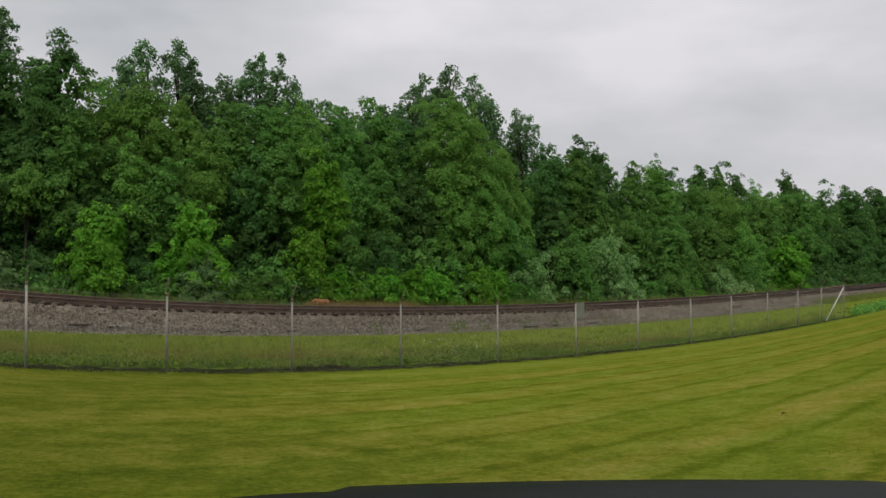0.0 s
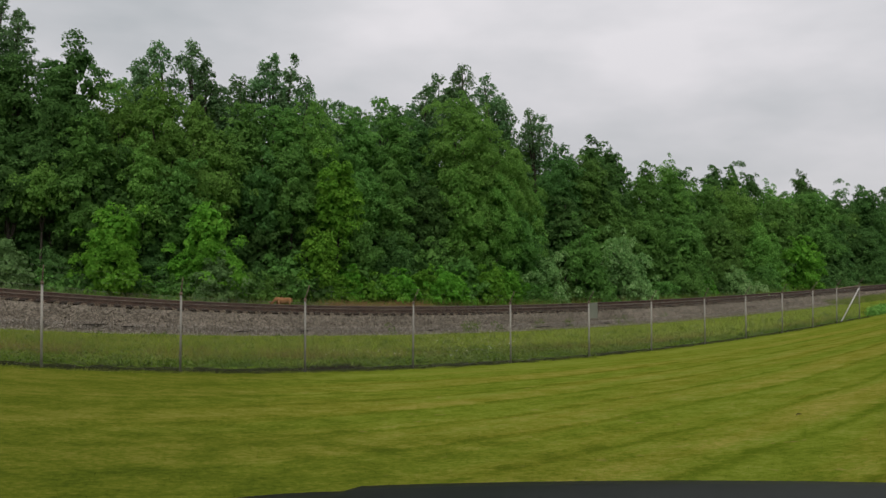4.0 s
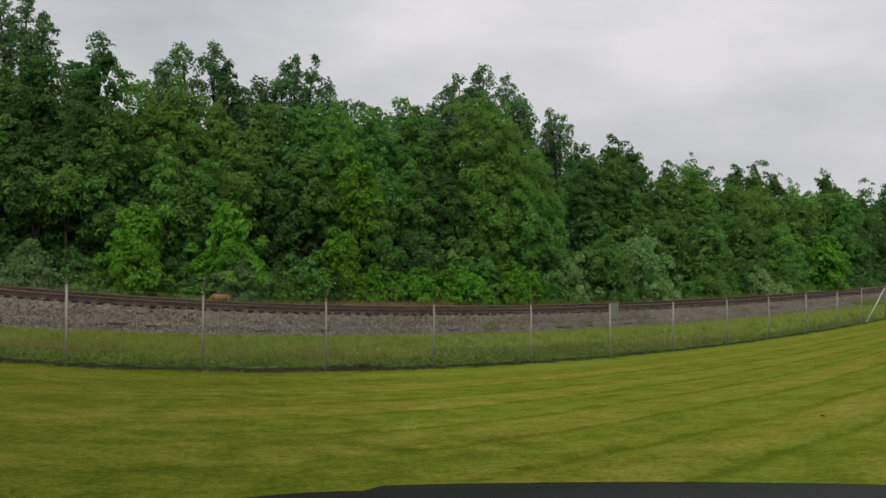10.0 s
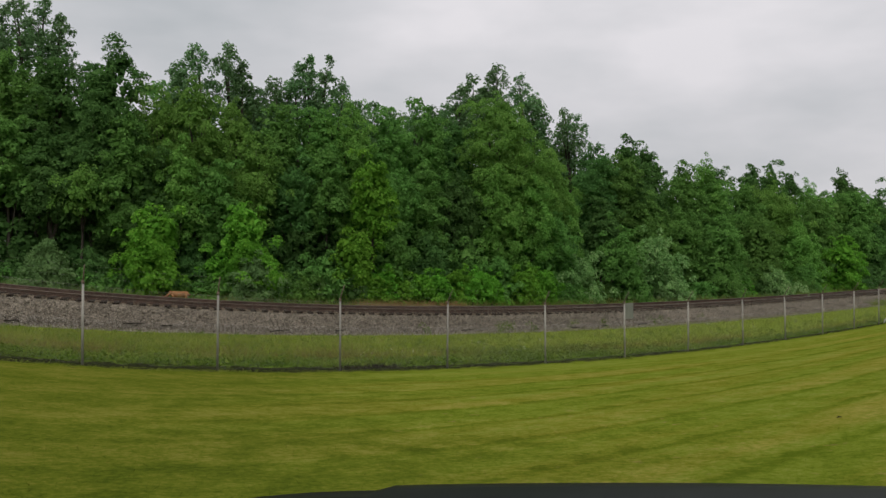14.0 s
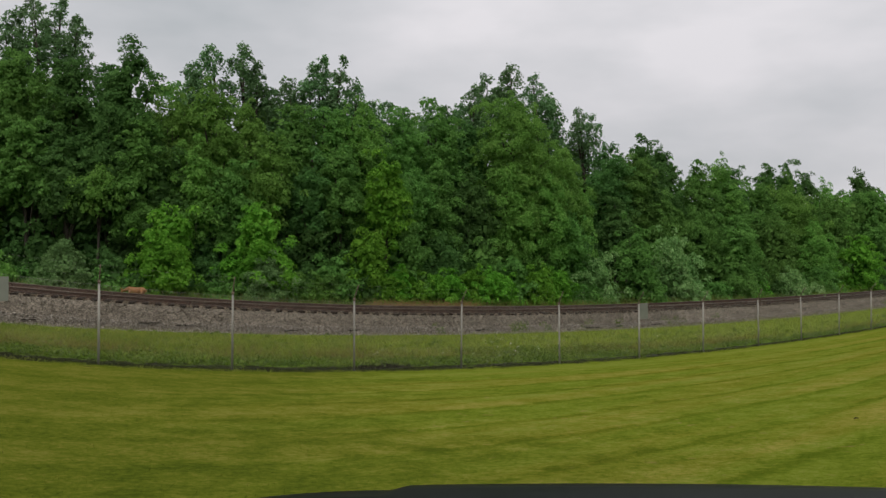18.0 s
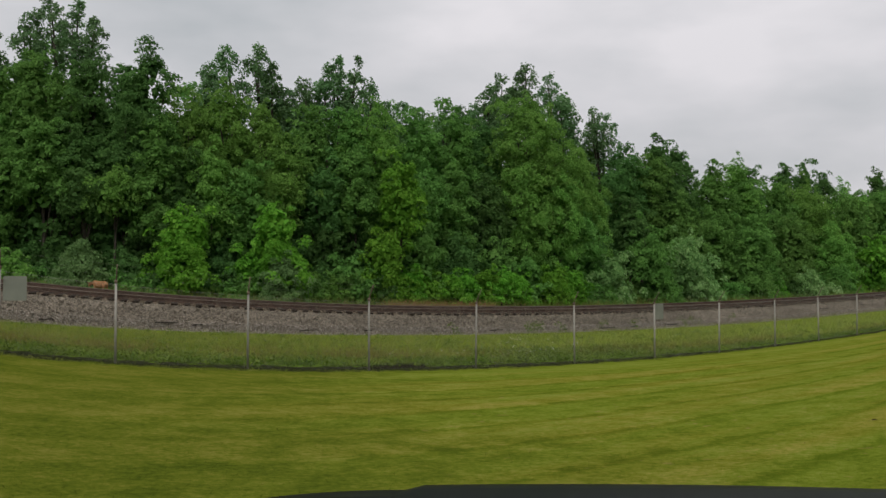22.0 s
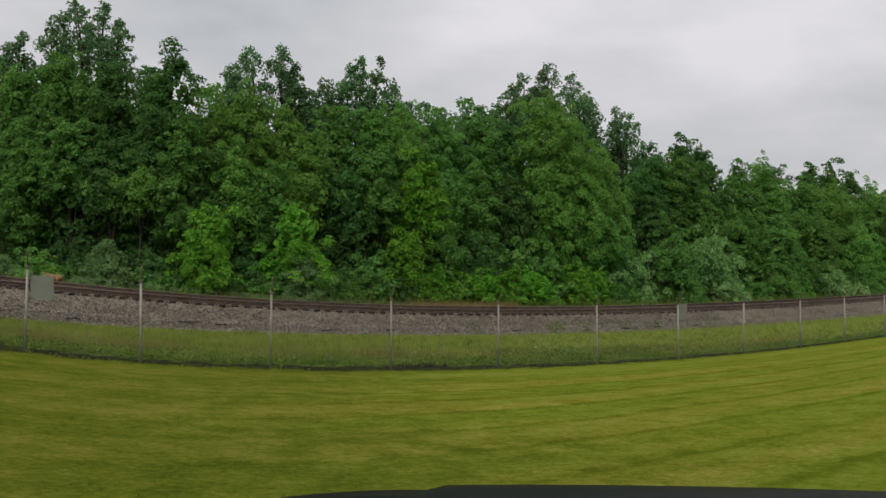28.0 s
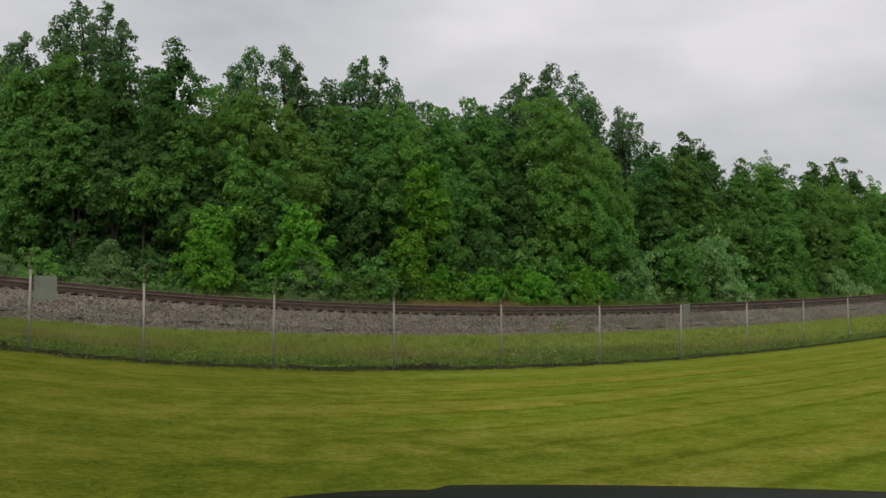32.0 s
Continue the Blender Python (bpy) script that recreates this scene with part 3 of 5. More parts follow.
# ---- the car's bonnet, low before the camera ----
def car():
    c = tagged(new("car"), "dark grey car with a broad bonnet parked on the lawn", "car")
    c.matrix_basis = pose(0.44, 0, 1.0, 0, 0, -1.2)
    vs, fs = [], []
    nx, ny = 25, 13
    for j in range(ny):
        v = j / (ny - 1)
        for i in range(nx):
            u = i / (nx - 1) * 2 - 1
            x = u * (0.82 - 0.05 * v ** 3)
            y = 0.75 + 1.15 * v - 0.03 * u * u * v
            z = 1.1235 - 0.03 * v - 0.035 * v ** 5 - 0.007 * u * u - 0.04 * ease((abs(u) - 0.74) / 0.22)
            vs.append((x, y, z))
    for j in range(ny - 1):
        for i in range(nx - 1):
            fs.append((j * nx + i, j * nx + i + 1, (j + 1) * nx + i + 1, (j + 1) * nx + i))
    ob = held("bonnet", mesh_of("bonnet", vs, fs, HOOD, True), c)
    sol = ob.modifiers.new("thick", "SOLIDIFY")
    sol.thickness = 0.012
    # a lower wing each side of the bonnet, rounded off outwards
    for side in (-1, 1):
        vs, fs = [], []
        for j in range(9):
            v = j / 8
            for i in range(13):
                k = i / 12
                vs.append((side * (0.57 + 0.53 * k - 0.03 * k * v ** 2), 0.75 + 1.12 * v - 0.14 * k * k * v, 1.112 - 0.03 * v - 0.035 * v ** 5 - 0.018 * k ** 3))
        for j in range(8):
            for i in range(12):
                a = j * 13 + i
                fs.append((a, a + 1, a + 14, a + 13) if side > 0 else (a, a + 13, a + 14, a + 1))
        wing = held("wing", mesh_of("wing", vs, fs, HOOD, True), c)
        wing.modifiers.new("thick", "SOLIDIFY").thickness = 0.012
    bm = bmesh.new()
    box(bm, (1.70, 1.10, 0.55), (0, 1.28, 0.64), 0.05)
    part("front_body", bm, HOOD, c)
    bm = bmesh.new()
    box(bm, (1.74, 0.14, 0.24), (0, 1.86, 0.5), 0.05)
    part("bumper", bm, HOOD, c)
    for x in (-0.74, 0.74):
        w = held("wheel", None, c, m=pose(x, 1.22, 0.33))
        vs, fs = tube([(-0.1, 0, 0), (-0.09, 0, 0), (0.09, 0, 0), (0.1, 0, 0)], [0.27, 0.33, 0.33, 0.27], 24)
        held("tyre", mesh_of("tyre", vs, fs, TYRE, True), w)
        vs, fs = tube([(-0.105, 0, 0), (0.105, 0, 0)], [0.2, 0.2], 20)
        held("rim", mesh_of("rim", vs, fs, GALV, False), w)


car()


# ---- plants ----
def leaf_cloud(rng, centres, radii, counts, size, flat=0.75, hang=0.25, shape=0.6, out=None, stray=0.15):
    """Leaves over the upper and outer sides of many clumps: one four-cornered, folded blade each."""
    idx = np.repeat(np.arange(len(centres)), counts)
    n = len(idx)
    d = rng.normal(size=(n, 3))
    d /= np.linalg.norm(d, axis=1)[:, None]
    d[:, 2] += 0.35
    if out is not None:
        d += out[idx] * 0.45
    d /= np.linalg.norm(d, axis=1)[:, None]
    reach = rng.uniform(0.62, 1.02, (n, 1))
    reach[rng.uniform(size=n) < stray] *= 1.25
    rad = radii[idx][:, None] * reach
    pos = centres[idx] + d * rad * np.array([1, 1, flat])
    side = np.linalg.norm(d[:, :2], axis=1)
    pos[:, 2] -= hang * radii[idx] * (side * reach[:, 0]) ** 2
    nrm = d + np.array([0, 0, 0.48]) + rng.normal(size=(n, 3)) * 0.5
    nrm /= np.linalg.norm(nrm, axis=1)[:, None]
    axis = d * np.array([1, 1, 0.2]) + rng.normal(size=(n, 3)) * 0.6 - np.array([0, 0, 0.3 + hang])
    axis -= nrm * np.sum(axis * nrm, axis=1)[:, None]
    axis /= np.linalg.norm(axis, axis=1)[:, None] + 1e-9
    wid = np.cross(axis, nrm)
    L = (size * rng.uniform(0.6, 1.35, n))[:, None]
    W = L * shape * 0.5
    v = np.empty((n, 4, 3))
    v[:, 0] = pos - axis * L * 0.5
    v[:, 1] = pos + wid * W + nrm * L * 0.08
    v[:, 2] = pos + axis * L * 0.5 - nrm * L * 0.14
    v[:, 3] = pos - wid * W + nrm * L * 0.08
    return v.reshape(-1, 3), np.arange(n * 4).reshape(n, 4)


PROFILE = {
    "round": lambda t: max(0.12, math.sin(math.pi * (0.14 + 0.80 * t)) ** 0.62),
    "spire": lambda t: (1 - t) ** 0.8 * 0.92 + 0.08,
    "dome": lambda t: (1 - t ** 2.2) ** 0.55 * 0.93 + 0.07,
    "ragged": lambda t: 0.30 + 0.70 * math.sin(math.pi * min(1.0, 0.25 + 0.62 * t)) ** 0.8 if t < 0.8 else 0.40 - 1.2 * (t - 0.8),
}

# kind: leaves, form, leaf length, clump radius, density, hang, flatness, limbs, label
KINDS = {
    "broadleaf": ("mid", "round", 0.165, 0.42, 1.0, 0.30, 0.72, 7, "broadleaved tree with a full green crown in the wood"),
    "shady": ("dark", "round", 0.165, 0.42, 0.95, 0.30, 0.72, 8, "dark green broadleaved tree with a dense crown"),
    "locust": ("olive", "round", 0.125, 0.40, 0.85, 0.75, 0.60, 9, "feathery yellowish green tree with hanging sprays"),
    "sprigged": ("dark", "ragged", 0.155, 0.36, 0.85, 0.15, 0.85, 10, "dark tree with thin leafy sprigs at its top"),
    "fresh": ("bright", "round", 0.17, 0.40, 0.95, 0.45, 0.62, 5, "bright green young tree at the wood's edge"),
    "maple": ("bright", "spire", 0.17, 0.36, 1.0, 0.45, 0.58, 5, "bright green young maple at the wood's edge"),
    "understorey": ("mid", "dome", 0.17, 0.42, 0.95, 0.40, 0.66, 5, "green young tree leaning out of the wood"),
    "shadow_tree": ("dark", "dome", 0.18, 0.45, 0.95, 0.35, 0.70, 5, "dark green young tree under the wood's edge"),
    "willowy": ("pale", "dome", 0.15, 0.42, 1.0, 0.85, 0.60, 4, "pale grey-green bush with drooping sprays"),
    "grey_bush": ("grey", "dome", 0.11, 0.30, 1.0, 0.15, 0.85, 3, "rounded grey-green bush beside the railway"),
    "green_bush": ("mid", "dome", 0.14, 0.30, 1.0, 0.30, 0.75, 3, "low green bush beside the railway"),
    "bright_bush": ("bright", "dome", 0.15, 0.30, 1.0, 0.35, 0.70, 3, "low bright green bush beside the railway"),
    "olive_bush": ("olive", "dome", 0.13, 0.28, 1.0, 0.30, 0.75, 3, "low yellowish green bush beside the railway"),
    "dark_bush": ("dark", "dome", 0.15, 0.32, 1.0, 0.30, 0.75, 3, "low dark green shrub under the wood's edge"),
    "inner": ("mid", "round", 0.34, 0.95, 0.9, 0.30, 0.75, 3, "shaded green tree deep in the wood"),
    "poplar": ("poplar", "plume", 0.18, 0.36, 0.85, 0.0, 1.05, 8, "tall dark poplar with upright leafy plumes above the wood"),
}


def tree(seed, kind, s, off, h, r, bare=0.2, coarse=1.0, lean=0.0):
    """A tree or bush s metres along the track and off metres beyond it, h high and r in radius: boughs of leafy clumps on a trunk with limbs."""
    hue, form, leaf, clump, dens, hang, flat, limbs, label = KINDS[kind]
    leaf, clump = leaf * coarse, clump * coarse
    rng = np.random.default_rng(seed)
    p, head = along(s, off)
    gz = land(p.x, p.y)[0]
    bush = kind.endswith("bush") or kind == "willowy"
    root = tagged(new("bush" if bush else "tree"), label, "bush" if bush else "tree", "woodland")
    root.matrix_basis = Matrix.Translation((p.x, p.y, gz - 0.05))
    cs, rs, out, tips = [], [], [], []
    if form == "plume":
        plumes = max(2, int(2.0 * r / coarse))
        for k in range(plumes):
            ang = 2.39996 * k + rng.uniform(-0.5, 0.5)
            away = 0.0 if k == 0 else r * rng.uniform(0.3, 0.75)
            top = h if k == 0 else h - rng.uniform(0.2, 1.0) * min(2.2, 1.2 * r) * coarse ** 0.5
            low = h * bare
            bx, by = away * math.cos(ang), away * math.sin(ang)
            tips.append((bx, by, top - 0.7))
            # round tufts stacked up a leader, each of several clumps, with sky between them
            z, level = top - 0.42 * coarse, 0
            while z > low:
                for _ in range(2 if level == 0 else 3 if level < 3 else 4):
                    a2, d2 = rng.uniform(0, 2 * math.pi), min(1.15, 0.26 + 0.3 * level) * rng.uniform(0.5, 1.0) * coarse
                    tx, ty = bx + d2 * math.cos(a2), by + d2 * math.sin(a2)
                    size = (0.30 + 0.035 * min(level, 5)) * coarse * rng.uniform(0.8, 1.2)
                    for _ in range(5):
                        d3 = Vector((rng.normal(), rng.normal(), rng.normal() * 1.1)).normalized() * size * rng.uniform(0.5, 1.0)
                        cs.append((tx + d3.x, ty + d3.y, z + d3.z))
                        rs.append(clump * rng.uniform(0.45, 0.72))
                        out.append((d3.x, d3.y, d3.z + 0.2))
                z -= 0.58 * coarse * rng.uniform(0.8, 1.2)
                level += 1
    else:
        prof = PROFILE[form]
        high = h * (1 - bare)
        facing = head - math.pi / 2
        boughs = int(max(7, (2 * math.pi * r * high * 0.62 + 2 * r * r) / (3.0 * clump ** 2) / 3.6))
        ph = rng.uniform(0, 6.28, 3)
        for k in range(boughs):
            t = ((k + rng.uniform(0, 1)) / boughs) ** (1.0 if form == "round" else 1.25)
            # boughs crowd on the open side of the wood's edge
            ang = facing + rng.normal() * 0.9 if k % 6 else rng.uniform(0, 2 * math.pi)
            lobe = 1 + 0.16 * math.sin(3 * ang + ph[0] + 2.2 * t) + 0.12 * math.sin(7 * t * high / 2.4 + ph[1] + 2 * ang)
            w = prof(t) * lobe
            rr = max(0.0, r * w * rng.uniform(0.80, 1.03) - clump * 0.6)
            z = h * bare + high * t - clump * 0.55
            o = Vector((math.cos(ang), math.sin(ang), 0.25 + 0.9 * t * t))
            tips.append((rr * math.cos(ang), rr * math.sin(ang), z))
            m = 5 + int(rng.integers(0, 4))
            spread = clump * rng.uniform(1.4, 2.6)
            for j in range(m):
                u, q = rng.normal() * 0.62 * spread, rng.normal() * 0.42 * spread
                cr = clump * rng.uniform(0.45, 1.15)
                # a bough's clumps lie on a sloping shelf that sinks outwards
                x = (rr + q) * math.cos(ang) - u * math.sin(ang)
                y = (rr + q) * math.sin(ang) + u * math.cos(ang)
                cs.append((x, y, max(cr * 0.5, z - (0.2 + 0.4 * hang) * q - 0.08 * u * u / spread + rng.normal() * 0.42 * spread)))
                rs.append(cr)
                out.append((o.x, o.y, o.z))
    cs, rs, out = np.array(cs), np.array(rs), np.array(out)
    counts = np.maximum(8, 10.2 * dens * (rs / leaf) ** 2).astype(int)
    v, f = leaf_cloud(rng, cs, rs, counts, leaf, flat, hang, 0.66, out)
    if form != "plume":
        # larger leaves fill the inside of the crown, just under the boughs
        inside = []
        for k in range(int(8 + boughs * 2.2)):
            t = rng.uniform(0.04, 0.9)
            ang = facing + rng.normal() * 1.1
            far = max(0.0, r * prof(t) * rng.uniform(0.35, 0.86) - clump * 0.5)
            inside.append((far * math.cos(ang), far * math.sin(ang), max(0.2, h * bare + high * t - clump)))
        v2, f2 = leaf_cloud(rng, np.array(inside), np.full(len(inside), clump * 1.3), np.full(len(inside), 26), leaf * 2.0, 0.9, 0.1, 0.7)
        f = np.concatenate([f, f2 + len(v)])
        v = np.concatenate([v, v2])
    v[:, 0] += lean * v[:, 2]
    # trunk and limbs
    tr = 0.012 * h + 0.02
    bend = rng.uniform(-0.03, 0.03, 2)
    spine = [Vector((lean * z * h + bend[0] * h * math.sin(3 * z), bend[1] * h * math.sin(4 * z), z * h)) for z in np.linspace(0, 0.85, 8)]
    vs, fs = tube(spine, [tr * (1.3 if i == 0 else 1 - 0.11 * i) for i in range(8)], 7)
    held("trunk", mesh_of("trunk", vs, fs, BARK, True), root)
    for k in rng.permutation(len(tips))[:limbs]:
        c = Vector(tips[k]) - Vector((0, 0, 0.1))
        z0 = max(0.05, c.z / h - rng.uniform(0.12, 0.32))
        st = spine[min(6, int(z0 / 0.85 * 7))]
        midp = st.lerp(c, 0.55) + Vector((0, 0, 0.10 * (c - st).length))
        lv, lf = tube([st, midp, c], [tr * 0.45, tr * 0.28, tr * 0.08], 5)
        held("limb", mesh_of("limb", lv, lf, BARK, True), root)
    held("crown", mesh_of("crown", v, f, LEAF[hue]), root)
    return root


tree(1, "poplar", 0.0, 15.2, 14.48, 1.50, 0.72)
tree(2, "poplar", 1.2, 15.2, 15.22, 1.04, 0.74)
tree(3, "poplar", 4.5, 15.2, 16.27, 0.96, 0.75)
tree(4, "poplar", 6.3, 15.2, 17.23, 1.26, 0.75)
tree(5, "poplar", 8.9, 15.2, 17.12, 1.11, 0.75)
tree(6, "poplar", 10.4, 15.2, 16.14, 0.89, 0.75)
tree(7, "poplar", 23.8, 15.2, 15.33, 1.15, 0.73)
tree(8, "poplar", 22.4, 15.2, 14.19, 0.91, 0.71)
tree(9, "poplar", 26.6, 15.2, 15.64, 1.09, 0.73)
tree(10, "poplar", 28.0, 15.2, 14.76, 0.78, 0.72, coarse=1.01)
tree(11, "poplar", 30.8, 15.2, 14.05, 1.28, 0.70, coarse=1.02)
tree(12, "poplar", 29.2, 15.2, 13.16, 0.87, 0.68, coarse=1.01)
tree(13, "poplar", 33.5, 15.2, 15.77, 0.90, 0.72, coarse=1.03)
tree(14, "poplar", 32.5, 15.2, 14.44, 0.73, 0.70, coarse=1.02)
tree(15, "poplar", 35.4, 15.2, 15.89, 1.00, 0.72, coarse=1.04)
tree(16, "poplar", 36.8, 15.2, 14.47, 0.93, 0.69, coarse=1.04)
tree(17, "poplar", 38.1, 15.2, 13.45, 0.94, 0.66, coarse=1.05)
tree(18, "poplar", 39.6, 15.2, 13.49, 0.95, 0.66, coarse=1.06)
tree(19, "poplar", 41.0, 15.2, 13.30, 0.79, 0.65, coarse=1.07)
tree(20, "poplar", 43.6, 15.2, 13.83, 0.99, 0.66, coarse=1.08)
tree(21, "poplar", 45.3, 15.2, 14.01, 0.73, 0.65, coarse=1.09)
tree(22, "poplar", 46.9, 15.2, 14.31, 0.65, 0.66, coarse=1.1)
tree(23, "poplar", 48.3, 15.2, 15.94, 0.84, 0.69, coarse=1.11)
tree(24, "poplar", 49.7, 15.2, 16.96, 0.86, 0.70, coarse=1.12)
tree(25, "poplar", 52.4, 15.2, 18.17, 1.17, 0.71, coarse=1.13)
tree(26, "poplar", 51.1, 15.2, 16.58, 0.87, 0.69, coarse=1.13)
tree(27, "poplar", 55.0, 15.2, 17.81, 1.00, 0.70, coarse=1.15)
tree(28, "poplar", 56.5, 15.2, 16.54, 0.81, 0.67, coarse=1.16)
tree(29, "poplar", 57.8, 15.2, 16.37, 0.72, 0.67, coarse=1.17)
tree(30, "poplar", 61.0, 15.2, 15.99, 1.17, 0.65, coarse=1.19)
tree(31, "poplar", 62.6, 15.2, 15.65, 0.97, 0.63, coarse=1.2)
tree(32, "poplar", 65.3, 15.2, 13.47, 0.77, 0.57, coarse=1.21)
tree(33, "locust", 2.1, 11.5, 11.89, 2.40, 0.09)
tree(34, "broadleaf", 5.1, 11.5, 11.69, 2.09, 0.20)
tree(35, "broadleaf", 8.6, 11.8, 12.59, 2.33, 0.44)
tree(36, "shady", 12.4, 11.5, 12.53, 1.55, 0.43)
tree(37, "sprigged", 16.9, 10.8, 13.68, 1.48, 0.43)
tree(38, "sprigged", 15.2, 11.5, 12.68, 1.08, 0.49)
tree(39, "locust", 20.6, 11.6, 11.29, 1.47, 0.44)
tree(40, "locust", 23.0, 11.2, 11.89, 1.69, 0.45)
tree(41, "locust", 25.9, 11.2, 10.93, 1.72, 0.42)
tree(42, "broadleaf", 29.3, 11.8, 11.39, 1.79, 0.40)
tree(43, "broadleaf", 32.2, 11.5, 11.47, 1.59, 0.35)
tree(44, "locust", 34.2, 11.3, 12.09, 1.95, 0.39)
tree(45, "broadleaf", 37.7, 11.5, 11.82, 1.68, 0.45, coarse=1.02)
tree(46, "broadleaf", 40.7, 11.3, 12.64, 1.80, 0.32, coarse=1.03)
tree(47, "shady", 43.8, 11.8, 12.24, 1.50, 0.34, coarse=1.06)
tree(48, "locust", 46.3, 10.6, 13.73, 3.70, 0.28, coarse=1.06)
tree(49, "locust", 50.7, 10.2, 11.43, 2.60, 0.24, coarse=1.09)
tree(50, "locust", 52.6, 9.4, 8.41, 1.75, 0.29, coarse=1.09)
tree(51, "shady", 60.1, 12.0, 11.93, 2.04, 0.36, coarse=1.16)
tree(52, "sprigged", 65.2, 12.0, 13.40, 2.24, 0.36, coarse=1.19)
tree(53, "broadleaf", 62.5, 11.5, 11.81, 2.26, 0.37, coarse=1.17)
tree(54, "sprigged", 68.6, 12.2, 13.41, 1.74, 0.41, coarse=1.22)
tree(55, "broadleaf", 73.0, 11.8, 11.82, 2.50, 0.30, coarse=1.24)
tree(56, "locust", 77.7, 12.0, 12.57, 2.51, 0.25, coarse=1.27)
tree(57, "broadleaf", 77.7, 11.2, 11.45, 2.49, 0.18, coarse=1.27)
tree(58, "sprigged", 83.2, 13, 12.73, 1.66, 0.38, coarse=1.31)
tree(59, "shady", 92.3, 13.5, 13.87, 1.55, 0.41, coarse=1.37)
tree(60, "shady", 96.8, 13.5, 14.46, 1.73, 0.40, coarse=1.4)
tree(61, "shady", 102.8, 13.5, 14.03, 1.68, 0.42, coarse=1.43)
tree(62, "broadleaf", 85.5, 12, 11.47, 2.46, 0.28, coarse=1.32)
tree(63, "locust", 91.1, 11.2, 11.36, 3.26, 0.23, coarse=1.35)
tree(64, "locust", 104.4, 12, 12.51, 2.73, 0.26, coarse=1.43)
tree(65, "sprigged", 120.4, 13, 15.52, 2.33, 0.40, coarse=1.53)
tree(66, "broadleaf", 114.0, 11, 12.40, 4.28, 0.15, coarse=1.48)
tree(67, "shady", 127.7, 12, 12.87, 3.04, 0.20, coarse=1.56)
tree(68, "shady", 139.9, 12, 14.71, 5.41, 0.06, coarse=1.63)
tree(69, "shady", 159.6, 12, 15.90, 5.49, 0.04, coarse=1.7)
tree(70, "shady", 195.1, 12, 17.66, 7.61, 0.01, coarse=1.7)
tree(71, "shady", 196.8, 12, 17.23, 9.86, 0.01, coarse=1.7)
tree(72, "broadleaf", 7.2, 9.6, 8.05, 1.99, 0.25)
tree(73, "broadleaf", 10.5, 9.4, 8.54, 1.76, 0.56)
tree(74, "shady", 12.8, 9.8, 8.47, 1.49, 0.58)
tree(75, "shady", 13.4, 8.8, 6.70, 1.12, 0.62)
tree(76, "shady", 15.8, 9.6, 9.30, 1.27, 0.39)
tree(77, "broadleaf", 17.7, 9.2, 9.09, 1.32, 0.35)
tree(78, "locust", 15.2, 8.4, 6.45, 0.95, 0.72)
tree(79, "shady", 19.6, 9.6, 7.69, 1.35, 0.43)
tree(80, "locust", 21.5, 9.2, 8.07, 1.41, 0.38)
tree(81, "broadleaf", 24.1, 9.0, 7.37, 1.37, 0.39)
tree(82, "locust", 26.7, 9.4, 8.71, 1.40, 0.49)
tree(83, "shady", 29.6, 9.6, 7.90, 1.44, 0.56)
tree(84, "broadleaf", 31.5, 9.4, 9.02, 1.46, 0.50)
tree(85, "fresh", 33.6, 7.2, 8.20, 1.38, 0.54)
tree(86, "broadleaf", 36.7, 9.0, 8.50, 1.33, 0.49)
tree(87, "broadleaf", 38.9, 9.2, 8.38, 1.44, 0.38, coarse=1.01)
tree(88, "shady", 42.1, 9.4, 7.96, 1.63, 0.37, coarse=1.03)
tree(89, "locust", 44.8, 8.8, 8.88, 2.03, 0.30, coarse=1.04)
tree(90, "locust", 47.2, 8.4, 9.05, 2.08, 0.22, coarse=1.05)
tree(91, "broadleaf", 48.8, 7.8, 6.51, 1.87, 0.22, coarse=1.06)
tree(92, "shady", 58.6, 10.2, 8.06, 1.54, 0.31, coarse=1.14)
tree(93, "broadleaf", 63.7, 9.4, 8.34, 2.24, 0.25, coarse=1.17)
tree(94, "broadleaf", 68.0, 8.8, 7.17, 2.04, 0.22, coarse=1.19)
tree(95, "broadleaf", 71.7, 7.4, 6.79, 2.37, 0.16, coarse=1.21)
tree(96, "broadleaf", 82.1, 8.8, 7.32, 2.65, 0.20, coarse=1.28)
tree(97, "locust", 90.6, 8.4, 7.36, 2.50, 0.19, coarse=1.33)
tree(98, "broadleaf", 99.7, 10, 10.61, 2.47, 0.24, coarse=1.39)
tree(99, "shady", 116.0, 9, 8.04, 3.04, 0.05, coarse=1.48)
tree(100, "shady", 129.7, 8, 7.68, 3.46, 0.02, coarse=1.55)
tree(101, "shady", 155.8, 8, 8.46, 4.39, 0.00, coarse=1.69)
tree(102, "fresh", 20.0, 6.6, 4.87, 1.15, 0.45)
tree(103, "fresh", 19.6, 5.8, 2.82, 1.67, 0.22)
tree(104, "fresh", 25.2, 6.8, 5.15, 0.97, 0.56)
tree(105, "fresh", 25.3, 6.2, 3.47, 1.53, 0.18)
tree(106, "fresh", 24.0, 6.4, 2.61, 1.01, 0.17)
tree(107, "fresh", 31.9, 6.4, 4.21, 1.40, 0.34)
tree(108, "understorey", 34.7, 6.8, 4.79, 1.45, 0.37)
tree(109, "understorey", 29.6, 6.6, 2.69, 1.31, 0.28)
tree(110, "shadow_tree", 38.3, 7.6, 4.19, 1.66, 0.29)
tree(111, "understorey", 41.0, 7.2, 3.96, 1.56, 0.31)
tree(112, "grey_bush", 14.6, 5.6, 2.41, 1.41, 0.14)
tree(113, "grey_bush", 25.3, 5.2, 2.49, 1.22, 0.10)
tree(114, "olive_bush", 10.5, 5.8, 1.74, 1.20, 0.07)
